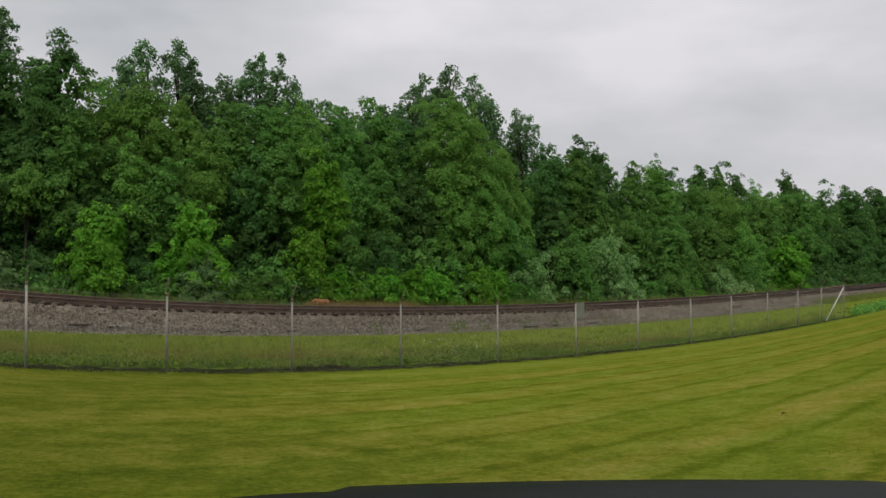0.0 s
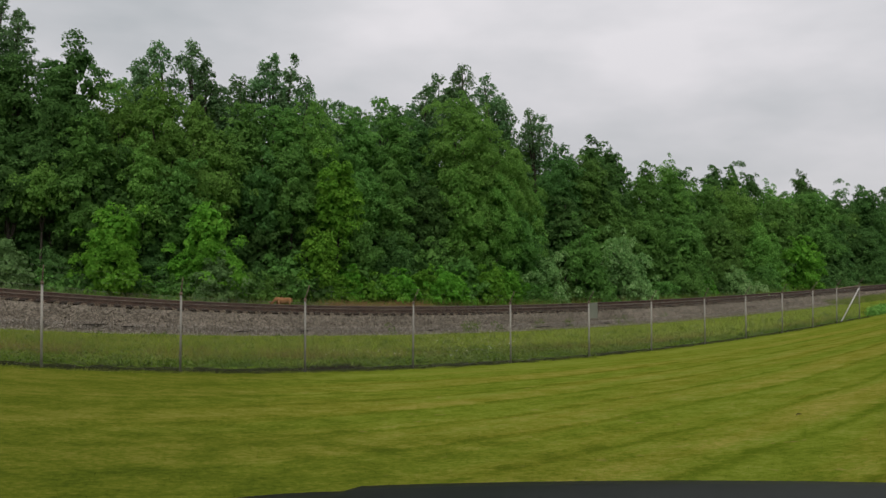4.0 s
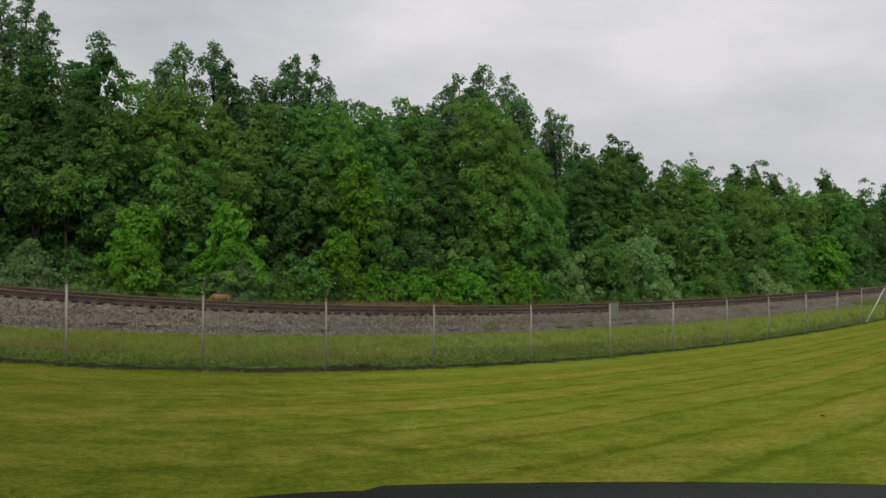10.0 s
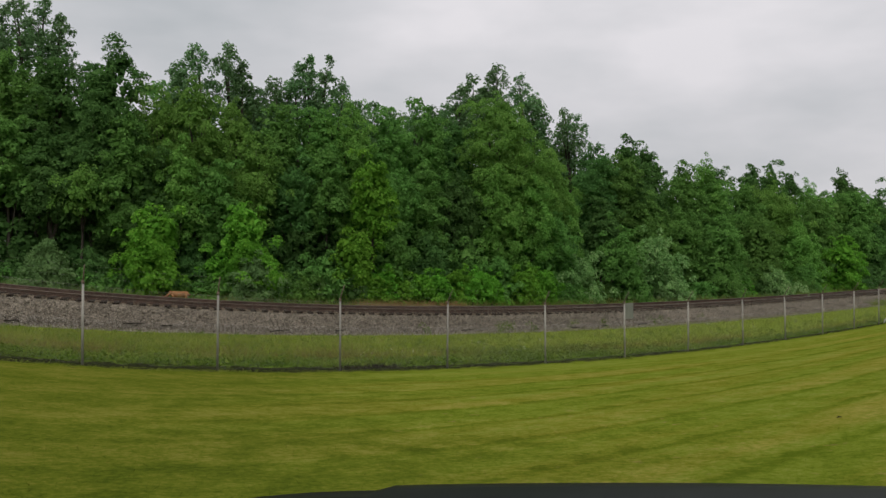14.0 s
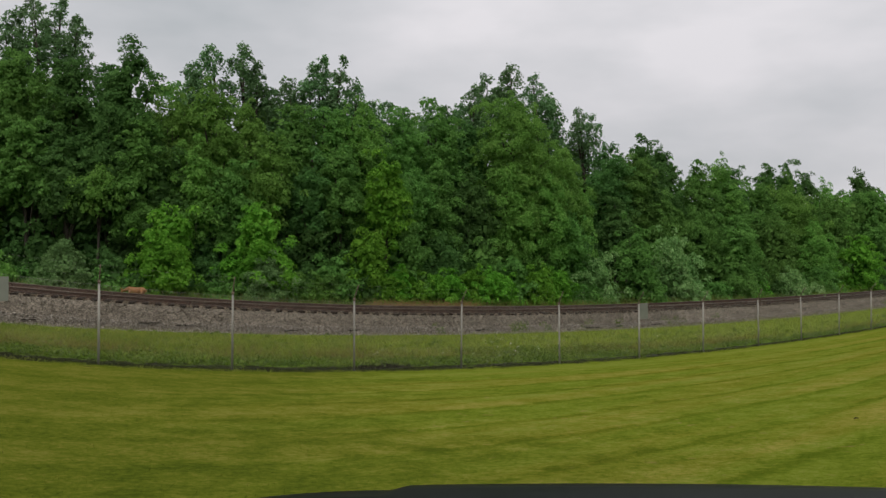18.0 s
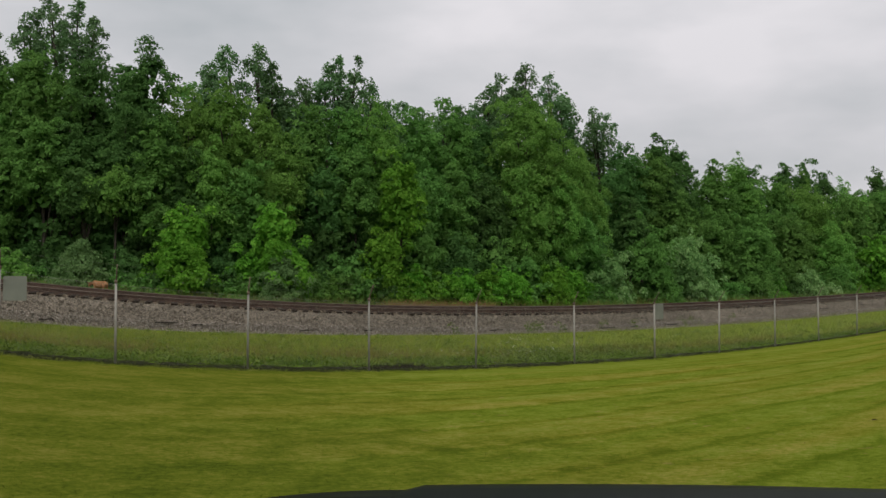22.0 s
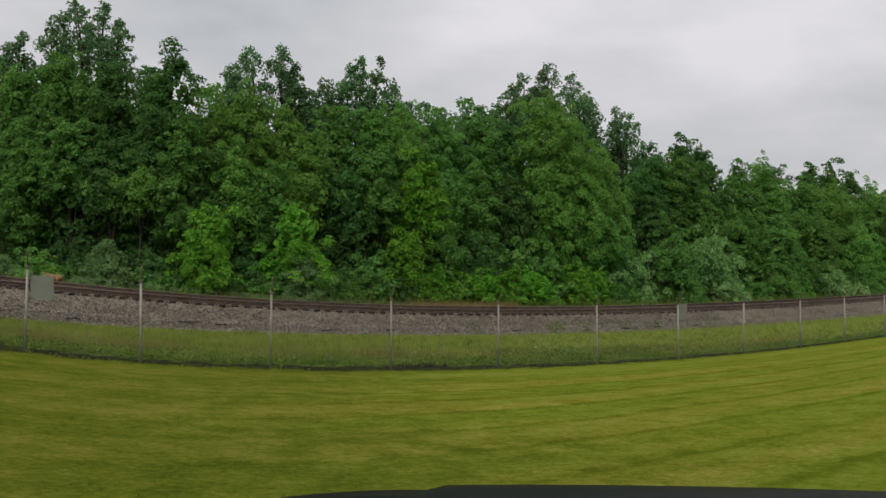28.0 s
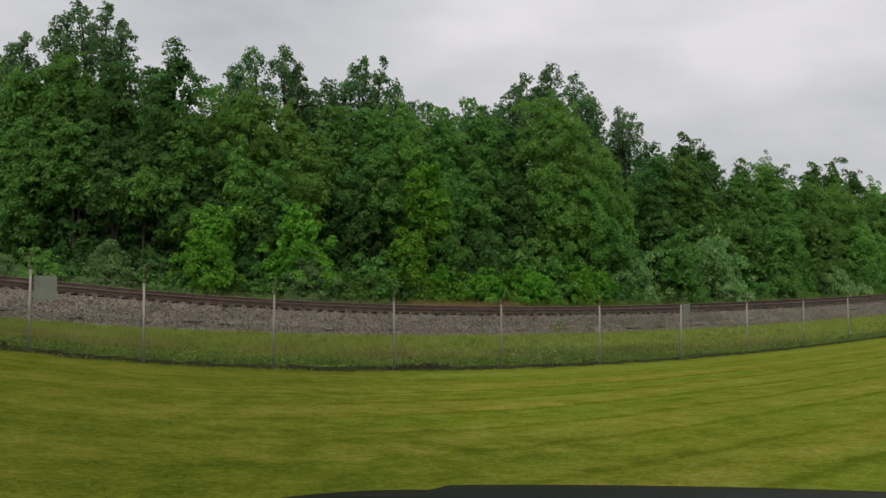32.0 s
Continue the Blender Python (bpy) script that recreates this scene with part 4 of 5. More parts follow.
tree(115, "grey_bush", 8.0, 5.8, 1.38, 1.30, 0.00)
tree(116, "understorey", 42.3, 5.8, 3.23, 1.15, 0.19)
tree(117, "willowy", 50.3, 5.9, 3.66, 1.49, 0.10, coarse=1.05)
tree(118, "understorey", 54.5, 5.6, 5.38, 1.79, 0.03, coarse=1.08)
tree(119, "willowy", 58.7, 5.8, 5.31, 1.96, 0.05, coarse=1.11)
tree(120, "willowy", 60.7, 5.4, 3.50, 1.41, 0.11, coarse=1.12)
tree(121, "understorey", 68.8, 6.2, 3.63, 2.28, 0.12, coarse=1.18)
tree(122, "willowy", 78.0, 5.4, 2.77, 2.08, 0.14, coarse=1.23)
tree(123, "fresh", 96.9, 6.0, 5.73, 2.46, 0.14, coarse=1.35)
tree(124, "understorey", 88.2, 6.4, 3.03, 2.19, 0.13, coarse=1.3)
tree(125, "shadow_tree", 109.2, 6.4, 3.06, 2.59, 0.16, coarse=1.43)
tree(126, "shadow_tree", 125.9, 6.4, 3.07, 3.20, 0.10, coarse=1.52)
tree(127, "shadow_tree", 147.9, 6.4, 3.07, 4.17, 0.00, coarse=1.64)
tree(128, "dark_bush", 11.8, 7.4, 1.55, 1.08, 0.33)
tree(129, "dark_bush", 16.6, 6.6, 2.08, 1.08, 0.22)
tree(130, "dark_bush", 22.1, 7.0, 2.32, 1.12, 0.21)
tree(131, "dark_bush", 28.4, 7.0, 2.42, 1.01, 0.17)
tree(132, "understorey", 76.1, 7.2, 4.00, 1.98, 0.14, coarse=1.23)
tree(133, "green_bush", 6.9, 6.1, 0.46, 0.77, 0.00)
tree(134, "olive_bush", 7.4, 6.4, 0.46, 0.82, 0.00)
tree(135, "green_bush", 8.3, 6.4, 0.47, 0.68, 0.00)
tree(136, "dark_bush", 9.3, 6.4, 0.70, 0.83, 0.00)
tree(137, "dark_bush", 10.4, 6.2, 0.76, 0.66, 0.00)
tree(138, "dark_bush", 11.3, 6.3, 0.88, 0.74, 0.00)
tree(139, "green_bush", 12.1, 6.5, 0.86, 0.66, 0.00)
tree(140, "dark_bush", 13.2, 6.3, 1.05, 0.66, 0.00)
tree(141, "green_bush", 14.1, 6.0, 0.89, 0.74, 0.00)
tree(142, "dark_bush", 14.9, 5.7, 1.01, 0.79, 0.04)
tree(143, "dark_bush", 15.6, 6.3, 0.94, 0.76, 0.09)
tree(144, "green_bush", 16.4, 6.2, 1.22, 0.83, 0.10)
tree(145, "green_bush", 17.3, 5.9, 1.11, 0.78, 0.16)
tree(146, "dark_bush", 18.2, 5.8, 1.29, 0.60, 0.18)
tree(147, "green_bush", 19.1, 5.9, 1.35, 0.84, 0.20)
tree(148, "dark_bush", 19.8, 6.6, 1.06, 0.85, 0.28)
tree(149, "dark_bush", 20.8, 6.6, 1.50, 0.69, 0.23)
tree(150, "olive_bush", 21.8, 6.3, 1.08, 0.85, 0.36)
tree(151, "green_bush", 22.5, 5.9, 1.08, 0.69, 0.39)
tree(152, "green_bush", 23.3, 5.6, 1.43, 0.61, 0.33)
tree(153, "dark_bush", 24.2, 6.0, 1.10, 0.77, 0.44)
tree(154, "green_bush", 25.1, 6.3, 1.65, 0.64, 0.31)
tree(155, "green_bush", 26.0, 6.2, 1.40, 0.78, 0.39)
tree(156, "olive_bush", 27.0, 6.4, 1.72, 0.79, 0.33)
tree(157, "green_bush", 27.7, 6.0, 1.53, 0.70, 0.40)
tree(158, "olive_bush", 28.5, 6.0, 1.59, 0.83, 0.40)
tree(159, "green_bush", 29.3, 5.8, 1.85, 0.72, 0.35)
tree(160, "green_bush", 30.2, 5.9, 1.67, 0.73, 0.40)
tree(161, "dark_bush", 31.4, 6.0, 1.62, 0.96, 0.43)
tree(162, "bright_bush", 32.4, 5.6, 1.93, 0.90, 0.38)
tree(163, "bright_bush", 33.5, 5.7, 2.23, 0.74, 0.33)
tree(164, "bright_bush", 34.7, 5.6, 1.84, 0.78, 0.41)
tree(165, "bright_bush", 36.0, 5.5, 2.03, 0.94, 0.38)
tree(166, "bright_bush", 37.4, 5.8, 2.03, 0.79, 0.39)
tree(167, "bright_bush", 38.9, 5.8, 2.38, 1.03, 0.33)
tree(168, "bright_bush", 39.8, 5.3, 2.40, 1.01, 0.34)
tree(169, "bright_bush", 41.3, 5.3, 2.11, 0.75, 0.39)
tree(170, "bright_bush", 43.3, 5.8, 2.20, 1.01, 0.36, coarse=1.01)
tree(171, "bright_bush", 43.9, 5.2, 2.52, 1.07, 0.32, coarse=1.01)
tree(172, "bright_bush", 46.2, 5.7, 2.49, 1.06, 0.32, coarse=1.02)
tree(173, "green_bush", 48.7, 6.3, 1.42, 0.88, 0.54, coarse=1.05)
tree(174, "green_bush", 49.5, 5.7, 1.40, 0.97, 0.46, coarse=1.05)
tree(175, "green_bush", 52.7, 6.2, 1.69, 1.18, 0.38, coarse=1.07)
tree(176, "dark_bush", 55.3, 6.5, 1.92, 1.22, 0.34, coarse=1.09)
tree(177, "dark_bush", 57.1, 6.1, 1.48, 0.92, 0.45, coarse=1.1)
tree(178, "dark_bush", 60.5, 6.5, 1.76, 1.24, 0.38, coarse=1.13)
tree(179, "green_bush", 63.5, 6.5, 1.96, 1.22, 0.34, coarse=1.15)
tree(180, "green_bush", 66.0, 6.0, 1.73, 1.29, 0.39, coarse=1.16)
tree(181, "bright_bush", 70.0, 6.1, 1.57, 1.44, 0.42, coarse=1.19)
tree(182, "bright_bush", 73.7, 6.3, 1.78, 1.13, 0.36, coarse=1.21)
tree(183, "dark_bush", 76.0, 5.6, 1.85, 1.54, 0.35, coarse=1.22)
tree(184, "dark_bush", 81.9, 6.4, 1.92, 1.20, 0.31, coarse=1.26)
tree(185, "green_bush", 86.0, 5.9, 1.56, 1.40, 0.37, coarse=1.29)
tree(186, "bright_bush", 92.0, 6.3, 1.11, 1.60, 0.46, coarse=1.33)
tree(187, "dark_bush", 99.0, 6.4, 1.44, 1.86, 0.32, coarse=1.37)
tree(188, "dark_bush", 104.0, 5.7, 1.29, 1.64, 0.32, coarse=1.4)
tree(189, "dark_bush", 113.9, 6.0, 0.84, 1.70, 0.37, coarse=1.45)
tree(190, "dark_bush", 122.9, 5.8, 1.47, 2.23, 0.15, coarse=1.5)
tree(191, "inner", 1, 18.8, 14.0, 3.63, 0.02)
tree(192, "inner", 6, 18.8, 13.4, 3.78, 0.02)
tree(193, "inner", 11, 18.8, 12.6, 3.93, 0.02)
tree(194, "inner", 17, 18.8, 12.2, 4.11, 0.02)
tree(195, "inner", 23, 18.8, 12.2, 4.29, 0.02)
tree(196, "inner", 29, 18.8, 12.3, 4.47, 0.02)
tree(197, "inner", 34, 18.8, 12.5, 4.62, 0.02)
tree(198, "inner", 39, 18.8, 12.8, 4.77, 0.02)
tree(199, "inner", 44, 18.8, 13.1, 4.92, 0.02)
tree(200, "inner", 49, 18.8, 13.4, 5.07, 0.02)
tree(201, "inner", 55, 18.8, 13.6, 5.25, 0.02, coarse=1.37)
tree(202, "inner", 61, 18.8, 13, 5.43, 0.02, coarse=1.41)
tree(203, "inner", 68, 18.8, 11.2, 5.64, 0.02, coarse=1.45)
tree(204, "inner", 76, 18.8, 10.8, 5.88, 0.02, coarse=1.51)
tree(205, "inner", 84, 18.8, 10.4, 6.12, 0.02, coarse=1.56)
tree(206, "inner", 93, 18.8, 10.6, 6.39, 0.02, coarse=1.62)
tree(207, "inner", 103, 18.8, 10.8, 6.69, 0.02, coarse=1.69)
tree(208, "inner", 114, 18.8, 11.2, 7.02, 0.02, coarse=1.76)
tree(209, "inner", 127, 18.8, 11.6, 7.41, 0.02, coarse=1.85)
tree(210, "inner", 142, 18.8, 12, 7.86, 0.02, coarse=1.95)
tree(211, "inner", 160, 18.8, 13, 8.4, 0.02, coarse=2.07)
tree(212, "inner", 180, 18.8, 13.5, 9.0, 0.02, coarse=2.2)
tree(213, "shadow_tree", 4.2, 9.2, 3.68, 0.76, 0.00)
tree(214, "shadow_tree", 6.4, 8.9, 4.12, 0.83, 0.00)
tree(215, "shadow_tree", 7.4, 9.9, 4.72, 1.02, 0.00)
tree(216, "shadow_tree", 9.6, 9.4, 4.60, 0.90, 0.00)
tree(217, "shadow_tree", 11.7, 8.8, 3.88, 1.00, 0.00)
tree(218, "shadow_tree", 12.9, 9.9, 3.89, 0.81, 0.01)
tree(219, "shadow_tree", 14.7, 10.0, 4.64, 0.93, 0.03)
tree(220, "dark_bush", 16.7, 9.5, 4.73, 0.96, 0.05)
tree(221, "dark_bush", 18.4, 9.2, 4.15, 0.87, 0.07)
tree(222, "dark_bush", 20.3, 9.0, 3.72, 0.92, 0.10)
tree(223, "dark_bush", 22.2, 9.2, 3.52, 0.95, 0.13)
tree(224, "shadow_tree", 24.2, 9.3, 4.53, 0.93, 0.12)
tree(225, "shadow_tree", 26.1, 9.1, 3.42, 0.97, 0.17)
tree(226, "dark_bush", 27.7, 9.4, 4.10, 1.00, 0.15)
tree(227, "shadow_tree", 29.4, 9.1, 4.65, 0.88, 0.15)
tree(228, "shadow_tree", 31.7, 9.6, 4.46, 1.02, 0.16)
tree(229, "shadow_tree", 33.3, 8.9, 4.72, 1.00, 0.16)
tree(230, "shadow_tree", 35.1, 9.0, 3.80, 0.88, 0.21)
tree(231, "shadow_tree", 37.8, 9.7, 4.96, 1.19, 0.16)
tree(232, "shadow_tree", 40.1, 9.7, 4.87, 0.95, 0.17, coarse=1.02)
tree(233, "dark_bush", 41.8, 9.5, 4.53, 1.18, 0.19, coarse=1.03)
tree(234, "shadow_tree", 44.1, 9.4, 5.39, 1.05, 0.16, coarse=1.04)
tree(235, "shadow_tree", 46.3, 9.2, 4.42, 1.06, 0.19, coarse=1.05)
tree(236, "dark_bush", 49.1, 9.3, 5.45, 1.14, 0.16, coarse=1.07)
tree(237, "shadow_tree", 50.8, 8.8, 6.05, 1.38, 0.14, coarse=1.08)
tree(238, "shadow_tree", 54.3, 9.5, 4.80, 1.15, 0.17, coarse=1.11)


# ---- grass and weeds ----
def blades(name, label, count, where, height, width, material, seed, parent=None):
    """Upright bent blades of grass, three corners each."""
    rng = np.random.default_rng(seed)
    base = np.array([where(rng) for _ in range(count)])
    n = len(base)
    ang = rng.uniform(0, 2 * math.pi, n)
    d = np.stack([np.cos(ang), np.sin(ang), np.zeros(n)], 1)
    lean = rng.normal(size=(n, 3)) * 0.35
    lean[:, 2] = 1
    hgt = (height * rng.uniform(0.4, 1.25, n))[:, None]
    v = np.empty((n, 3, 3))
    v[:, 0] = base - d * width
    v[:, 1] = base + d * width
    v[:, 2] = base + lean * hgt
    me = mesh_of(name, v.reshape(-1, 3), np.arange(n * 3).reshape(n, 3), material)
    return tagged(new(name, me), label, "grass", kind="stuff")


GRASS = leaf_material("rough_grass_blades", (0.086, 0.132, 0.014), (0.165, 0.205, 0.025), (0.272, 0.270, 0.068), 0.25, 0.0)
TRACKSIDE = leaf_material("trackside_grass_blades", (0.09, 0.14, 0.022), (0.15, 0.20, 0.035), (0.26, 0.24, 0.085), 0.25, 0.0)


LUSH = leaf_material("lush_grass_blades", (0.055, 0.108, 0.010), (0.102, 0.168, 0.018), (0.175, 0.225, 0.035), 0.25, 0.0)
STRAW = plain("straw_brown_grass", (0.11, 0.085, 0.025), (0.20, 0.15, 0.05), 4.0, 1.0)


def in_meadow(rng):
    a = rng.uniform(-0.62, 0.62)
    d = rng.uniform(fence_far(a) + 1.5 + 0.5 * math.sin(a * 130) * math.sin(a * 57), track_far(a) - 3.15 - 0.25 * math.sin(a * 90) * math.sin(a * 37))
    return (a * d, d, land(a * d, d)[0] - 0.01)


def beyond_track(rng):
    p, _ = along(rng.uniform(4, 135), rng.uniform(3.6, 7.5))
    return (p.x, p.y, land(p.x, p.y)[0] - 0.02)


blades("meadow_grass", "rough green grass between fence and railway", 90000, in_meadow, 0.20, 0.006, GRASS, 21)


def browned(rng):
    """Drifts of browned grass, uneven along the fence."""
    while True:
        a = rng.uniform(-0.62, 0.5)
        if rng.uniform() < 0.45 + 0.45 * math.sin(a * 31 + 2) * math.sin(a * 13):
            break
    d = fence_far(a) + 2.4 + abs(rng.normal()) * 2.2
    return (a * d, d, land(a * d, d)[0] - 0.01)


blades("browned_grass", "browned straw-coloured grass in drifts beyond the fence", 10000, browned, 0.24, 0.007, STRAW, 23)
blades("trackside_grass", "tall pale grass beyond the railway", 40000, beyond_track, 0.62, 0.008, TRACKSIDE, 22)


DRY = plain("dry_tan_grass", (0.16, 0.10, 0.04), (0.30, 0.19, 0.085), 4.0, 1.0)


def dry_strip(rng):
    p, _ = along(rng.uniform(31.0, 38.0) if rng.uniform() < 0.8 else rng.uniform(20, 75), rng.uniform(3.5, 5.0))
    return (p.x, p.y, land(p.x, p.y)[0] - 0.02)


def overgrown(rng):
    """Where the track runs off past the fence's end, grass has grown up over the stone slope."""
    s0 = LENGTH[int((0.475 + 0.9) / 0.004)]
    p, _ = along(s0 + 26 * rng.uniform() ** 0.8, rng.uniform(-3.4, -0.35))
    drop = shoulder_drop(s0 + 10)
    return (p.x, p.y, max(land(p.x, p.y)[0], p.z - drop * 0.75) - 0.03)


blades("slope_grass", "tall green grass grown over the railway's stone slope", 14000, overgrown, 0.42, 0.014, TRACKSIDE, 25)
blades("dry_grass", "dry tan grass along the far side of the railway", 6000, dry_strip, 0.52, 0.007, DRY, 24)


def lawn_grass():
    """Short blades on the mown lawn, thickest near the car; they take the lawn's own tones."""
    rng = np.random.default_rng(61)
    n = 30000
    a = rng.uniform(-0.66, 0.66, n)
    d = 6.0 * (24.0 / 6.0) ** rng.uniform(0, 1, n)
    d = np.minimum(d, [fence_far(max(-0.62, min(0.62, k))) - 0.3 for k in a])
    base = np.empty((n, 3))
    acr = np.empty(n)
    for i in range(n):
        z, acr[i], _ = land(a[i] * d[i], d[i])
        base[i] = (a[i] * d[i], d[i], z - 0.004)
    ang = rng.uniform(0, 2 * math.pi, n)
    side = np.stack([np.cos(ang), np.sin(ang), np.zeros(n)], 1) * rng.uniform(0.002, 0.005, (n, 1))
    tip = rng.normal(size=(n, 3)) * 0.03
    tip[:, 2] = rng.uniform(0.008, 0.024, n)
    v = np.stack([base - side, base + side, base + tip], 1).reshape(-1, 3)
    me = mesh_of("lawn_grass", v, np.arange(n * 3).reshape(n, 3), GROUND)
    me.attributes.new("across", "FLOAT", "POINT").data.foreach_set("value", np.repeat(acr, 3).astype(np.float32))
    me.attributes.new("past", "FLOAT", "POINT").data.foreach_set("value", np.full(n * 3, -30, dtype=np.float32))
    tagged(new("lawn_grass", me), "short mown grass blades of the lawn", "grass", kind="stuff")


lawn_grass()


def patch(a0, a1, near, far, up=0.0):
    """A picker of places between two ways and two distances beyond the fence."""
    def pick(rng):
        a = rng.uniform(a0, a1)
        d = fence_far(a) + rng.uniform(near, far)
        return (a * d, d, land(a * d, d)[0] - 0.01 + up)

    def heap(rng):
        k, j = rng.normal() * 0.27 + 0.5, rng.normal() * 0.25 + 0.5
        a = a0 + (a1 - a0) * k
        d = fence_far(a) + near + (far - near) * max(0.0, j)
        return (a * d, d, land(a * d, d)[0] - 0.01)
    return heap if up else pick


WITHERED = plain("withered_brown_stems", (0.014, 0.013, 0.007), (0.042, 0.036, 0.018), 4.0, 1.0)
blades("withered_weeds", "patch of withered dark brown weeds beyond the fence", 4600, patch(-0.118, -0.05, 0.4, 2.6, 1), 0.06, 0.012, WITHERED, 31)
blades("fence_foot_stubble", "dead brown stubble along the foot of the fence", 2600, patch(-0.62, 0.53, -0.1, 1.0), 0.03, 0.014, WITHERED, 32)
blades("fence_foot_grass", "green tufts along the foot of the fence", 15000, patch(-0.62, 0.53, 1.1, 3.0), 0.13, 0.008, LUSH, 33)

blades("fence_edge_tufts", "uncut lawn tufts along the fence's near side", 2600, patch(-0.62, 0.55, -0.75, 0.1), 0.05, 0.008, GRASS, 34)


def flowers():
    """Tiny white flower heads, scattered in the rough grass."""
    rng = np.random.default_rng(41)
    pick = [patch(0.03, 0.13, 2.0, 9.0), patch(0.2, 0.36, 5.0, 15.0), patch(-0.1, 0.1, 1.0, 3.0)]
    vs, fs = [], []
    for i in range(110):
        x, y, z = pick[i % 3](rng)
        z += rng.uniform(0.2, 0.38)
        r0 = rng.uniform(0.009, 0.022)
        b = len(vs)
        vs += [(x + r0, y, z), (x, y + r0, z), (x - r0, y, z), (x, y - r0, z), (x, y, z + r0 * 0.7)]
        fs += [(b, b + 1, b + 4), (b + 1, b + 2, b + 4), (b + 2, b + 3, b + 4), (b + 3, b, b + 4), (b + 3, b + 2, b + 1, b)]
    tagged(new("white_flowers", mesh_of("white_flowers", vs, fs, PETAL)), "small white flower heads in the rough grass", "flowers", kind="stuff")


PETAL = plain("white_petals", (0.55, 0.55, 0.48), (0.75, 0.75, 0.68), 5.0, 0.8)
flowers()


def low_weeds():
    """Leafy weeds in clumps over the rough grass, thickest near the fence."""
    rng = np.random.default_rng(52)
    near, mid, far = patch(-0.6, 0.52, 0.9, 3.2), patch(-0.6, 0.55, 2.0, 13.0), patch(0.0, 0.2, 1.5, 6.0)
    cs = np.array([(near if i % 2 else (mid if i % 4 else far))(rng) for i in range(2000)])
    rs = rng.uniform(0.08, 0.24, len(cs))
    # a few taller weeds where the stone slope meets the grass
    tall = []
    for a, back in ((0.072, 2.3), (0.078, 2.6), (0.066, 2.7), (0.083, 2.2), (0.10, 2.6), (-0.02, 2.6), (0.15, 2.4), (0.19, 2.6), (0.24, 2.4), (0.255, 2.7), (0.30, 2.4)):
        d = track_far(a) - back
        tall += [(a * d + rng.uniform(-0.3, 0.3), d, land(a * d, d)[0] + h) for h in (0.1, 0.25, 0.4)]
    cs = np.concatenate([cs, np.array(tall)])
    rs = np.concatenate([rs, np.full(len(tall), 0.22)])
    v, f = leaf_cloud(rng, cs + np.array([0, 0, 0.04]), rs, np.full(len(cs), 26), 0.075, 0.7, 0.2)
    tagged(new("low_weeds", mesh_of("low_weeds", v, f, LUSH)), "leafy green weeds in the rough grass", "weeds", kind="stuff")
    # a scrubby tuft where the fence ends
    cs = np.array([patch(0.545, 0.60, -1.0, 6.0)(rng) for i in range(160)])
    v, f = leaf_cloud(rng, cs + np.array([0, 0, 0.1]), rng.uniform(0.2, 0.5, len(cs)), np.full(len(cs), 50), 0.13, 0.9, 0.2)
    tagged(new("scrub", mesh_of("scrub", v, f, LEAF["olive"])), "green scrub beyond the fence's braced end", "scrub", kind="stuff")


low_weeds()


def dead_leaf():
    """A dead leaf lying on the mown grass."""
    z = land(4.9, 10.75)[0]
    vs = [(-0.035, 0, 0.012), (-0.005, 0.022, 0.026), (0.035, 0.005, 0.016), (0.0, -0.022, 0.03)]
    fs = [(0, 1, 2, 3), (7, 6, 5, 4)] + [(i, i + 4, (i + 1) % 4 + 4, (i + 1) % 4) for i in range(4)]
    leaf = new("dead_leaf", mesh_of("dead_leaf", vs + [(a, b, c - 0.006) for a, b, c in vs], fs, WITHERED))
    leaf.matrix_basis = pose(4.9, 10.75, z - 0.005)
    tagged(leaf, "curled dark brown dead leaf lying on the lawn", "leaf")


dead_leaf()


def debris():
    """Rotted timber and dark rubble lying low on the stone slope."""
    rng = random.Random(19)
    for s, off, ln in ((19.2, -1.45, 0.9), (20.4, -1.5, 0.5), (15.0, -1.6, 0.6), (24.6, -1.65, 0.7), (27.3, -1.6, 0.5), (33.8, -1.6, 0.9), (41.0, -1.65, 1.1), (43.2, -1.6, 0.7), (46.5, -1.6, 1.0), (12.2, -1.5, 0.7), (38.0, -1.65, 0.6), (66.5, -1.0, 1.0), (74.0, -0.9, 0.7)):
        drop = shoulder_drop(s)
        p, h = along(s, off, -drop + drop * (off + 1.95) / 1.4 - 0.04)
        bm = bmesh.new()
        box(bm, (ln * 0.85, 0.13, 0.05))
        bmesh.ops.subdivide_edges(bm, edges=[e for e in bm.edges if abs(e.verts[0].co.x - e.verts[1].co.x) > 0.1], cuts=6)
        for v in bm.verts:
            k = rng.uniform(0.2, 1.0)
            v.co = Vector((v.co.x + rng.uniform(-0.05, 0.05), v.co.y * k + 0.07 * math.sin(v.co.x * 9), v.co.z * k + rng.uniform(-0.012, 0.012)))
        ob = part("rotted_timber", bm, DARKWOOD)
        ob.matrix_basis = Matrix.Translation(p) @ Matrix.Rotation(h + rng.uniform(-0.1, 0.1), 4, "Z")
        tagged(ob, "dark rotted piece of timber lying on the stone slope", "timber", "timber scraps")


debris()


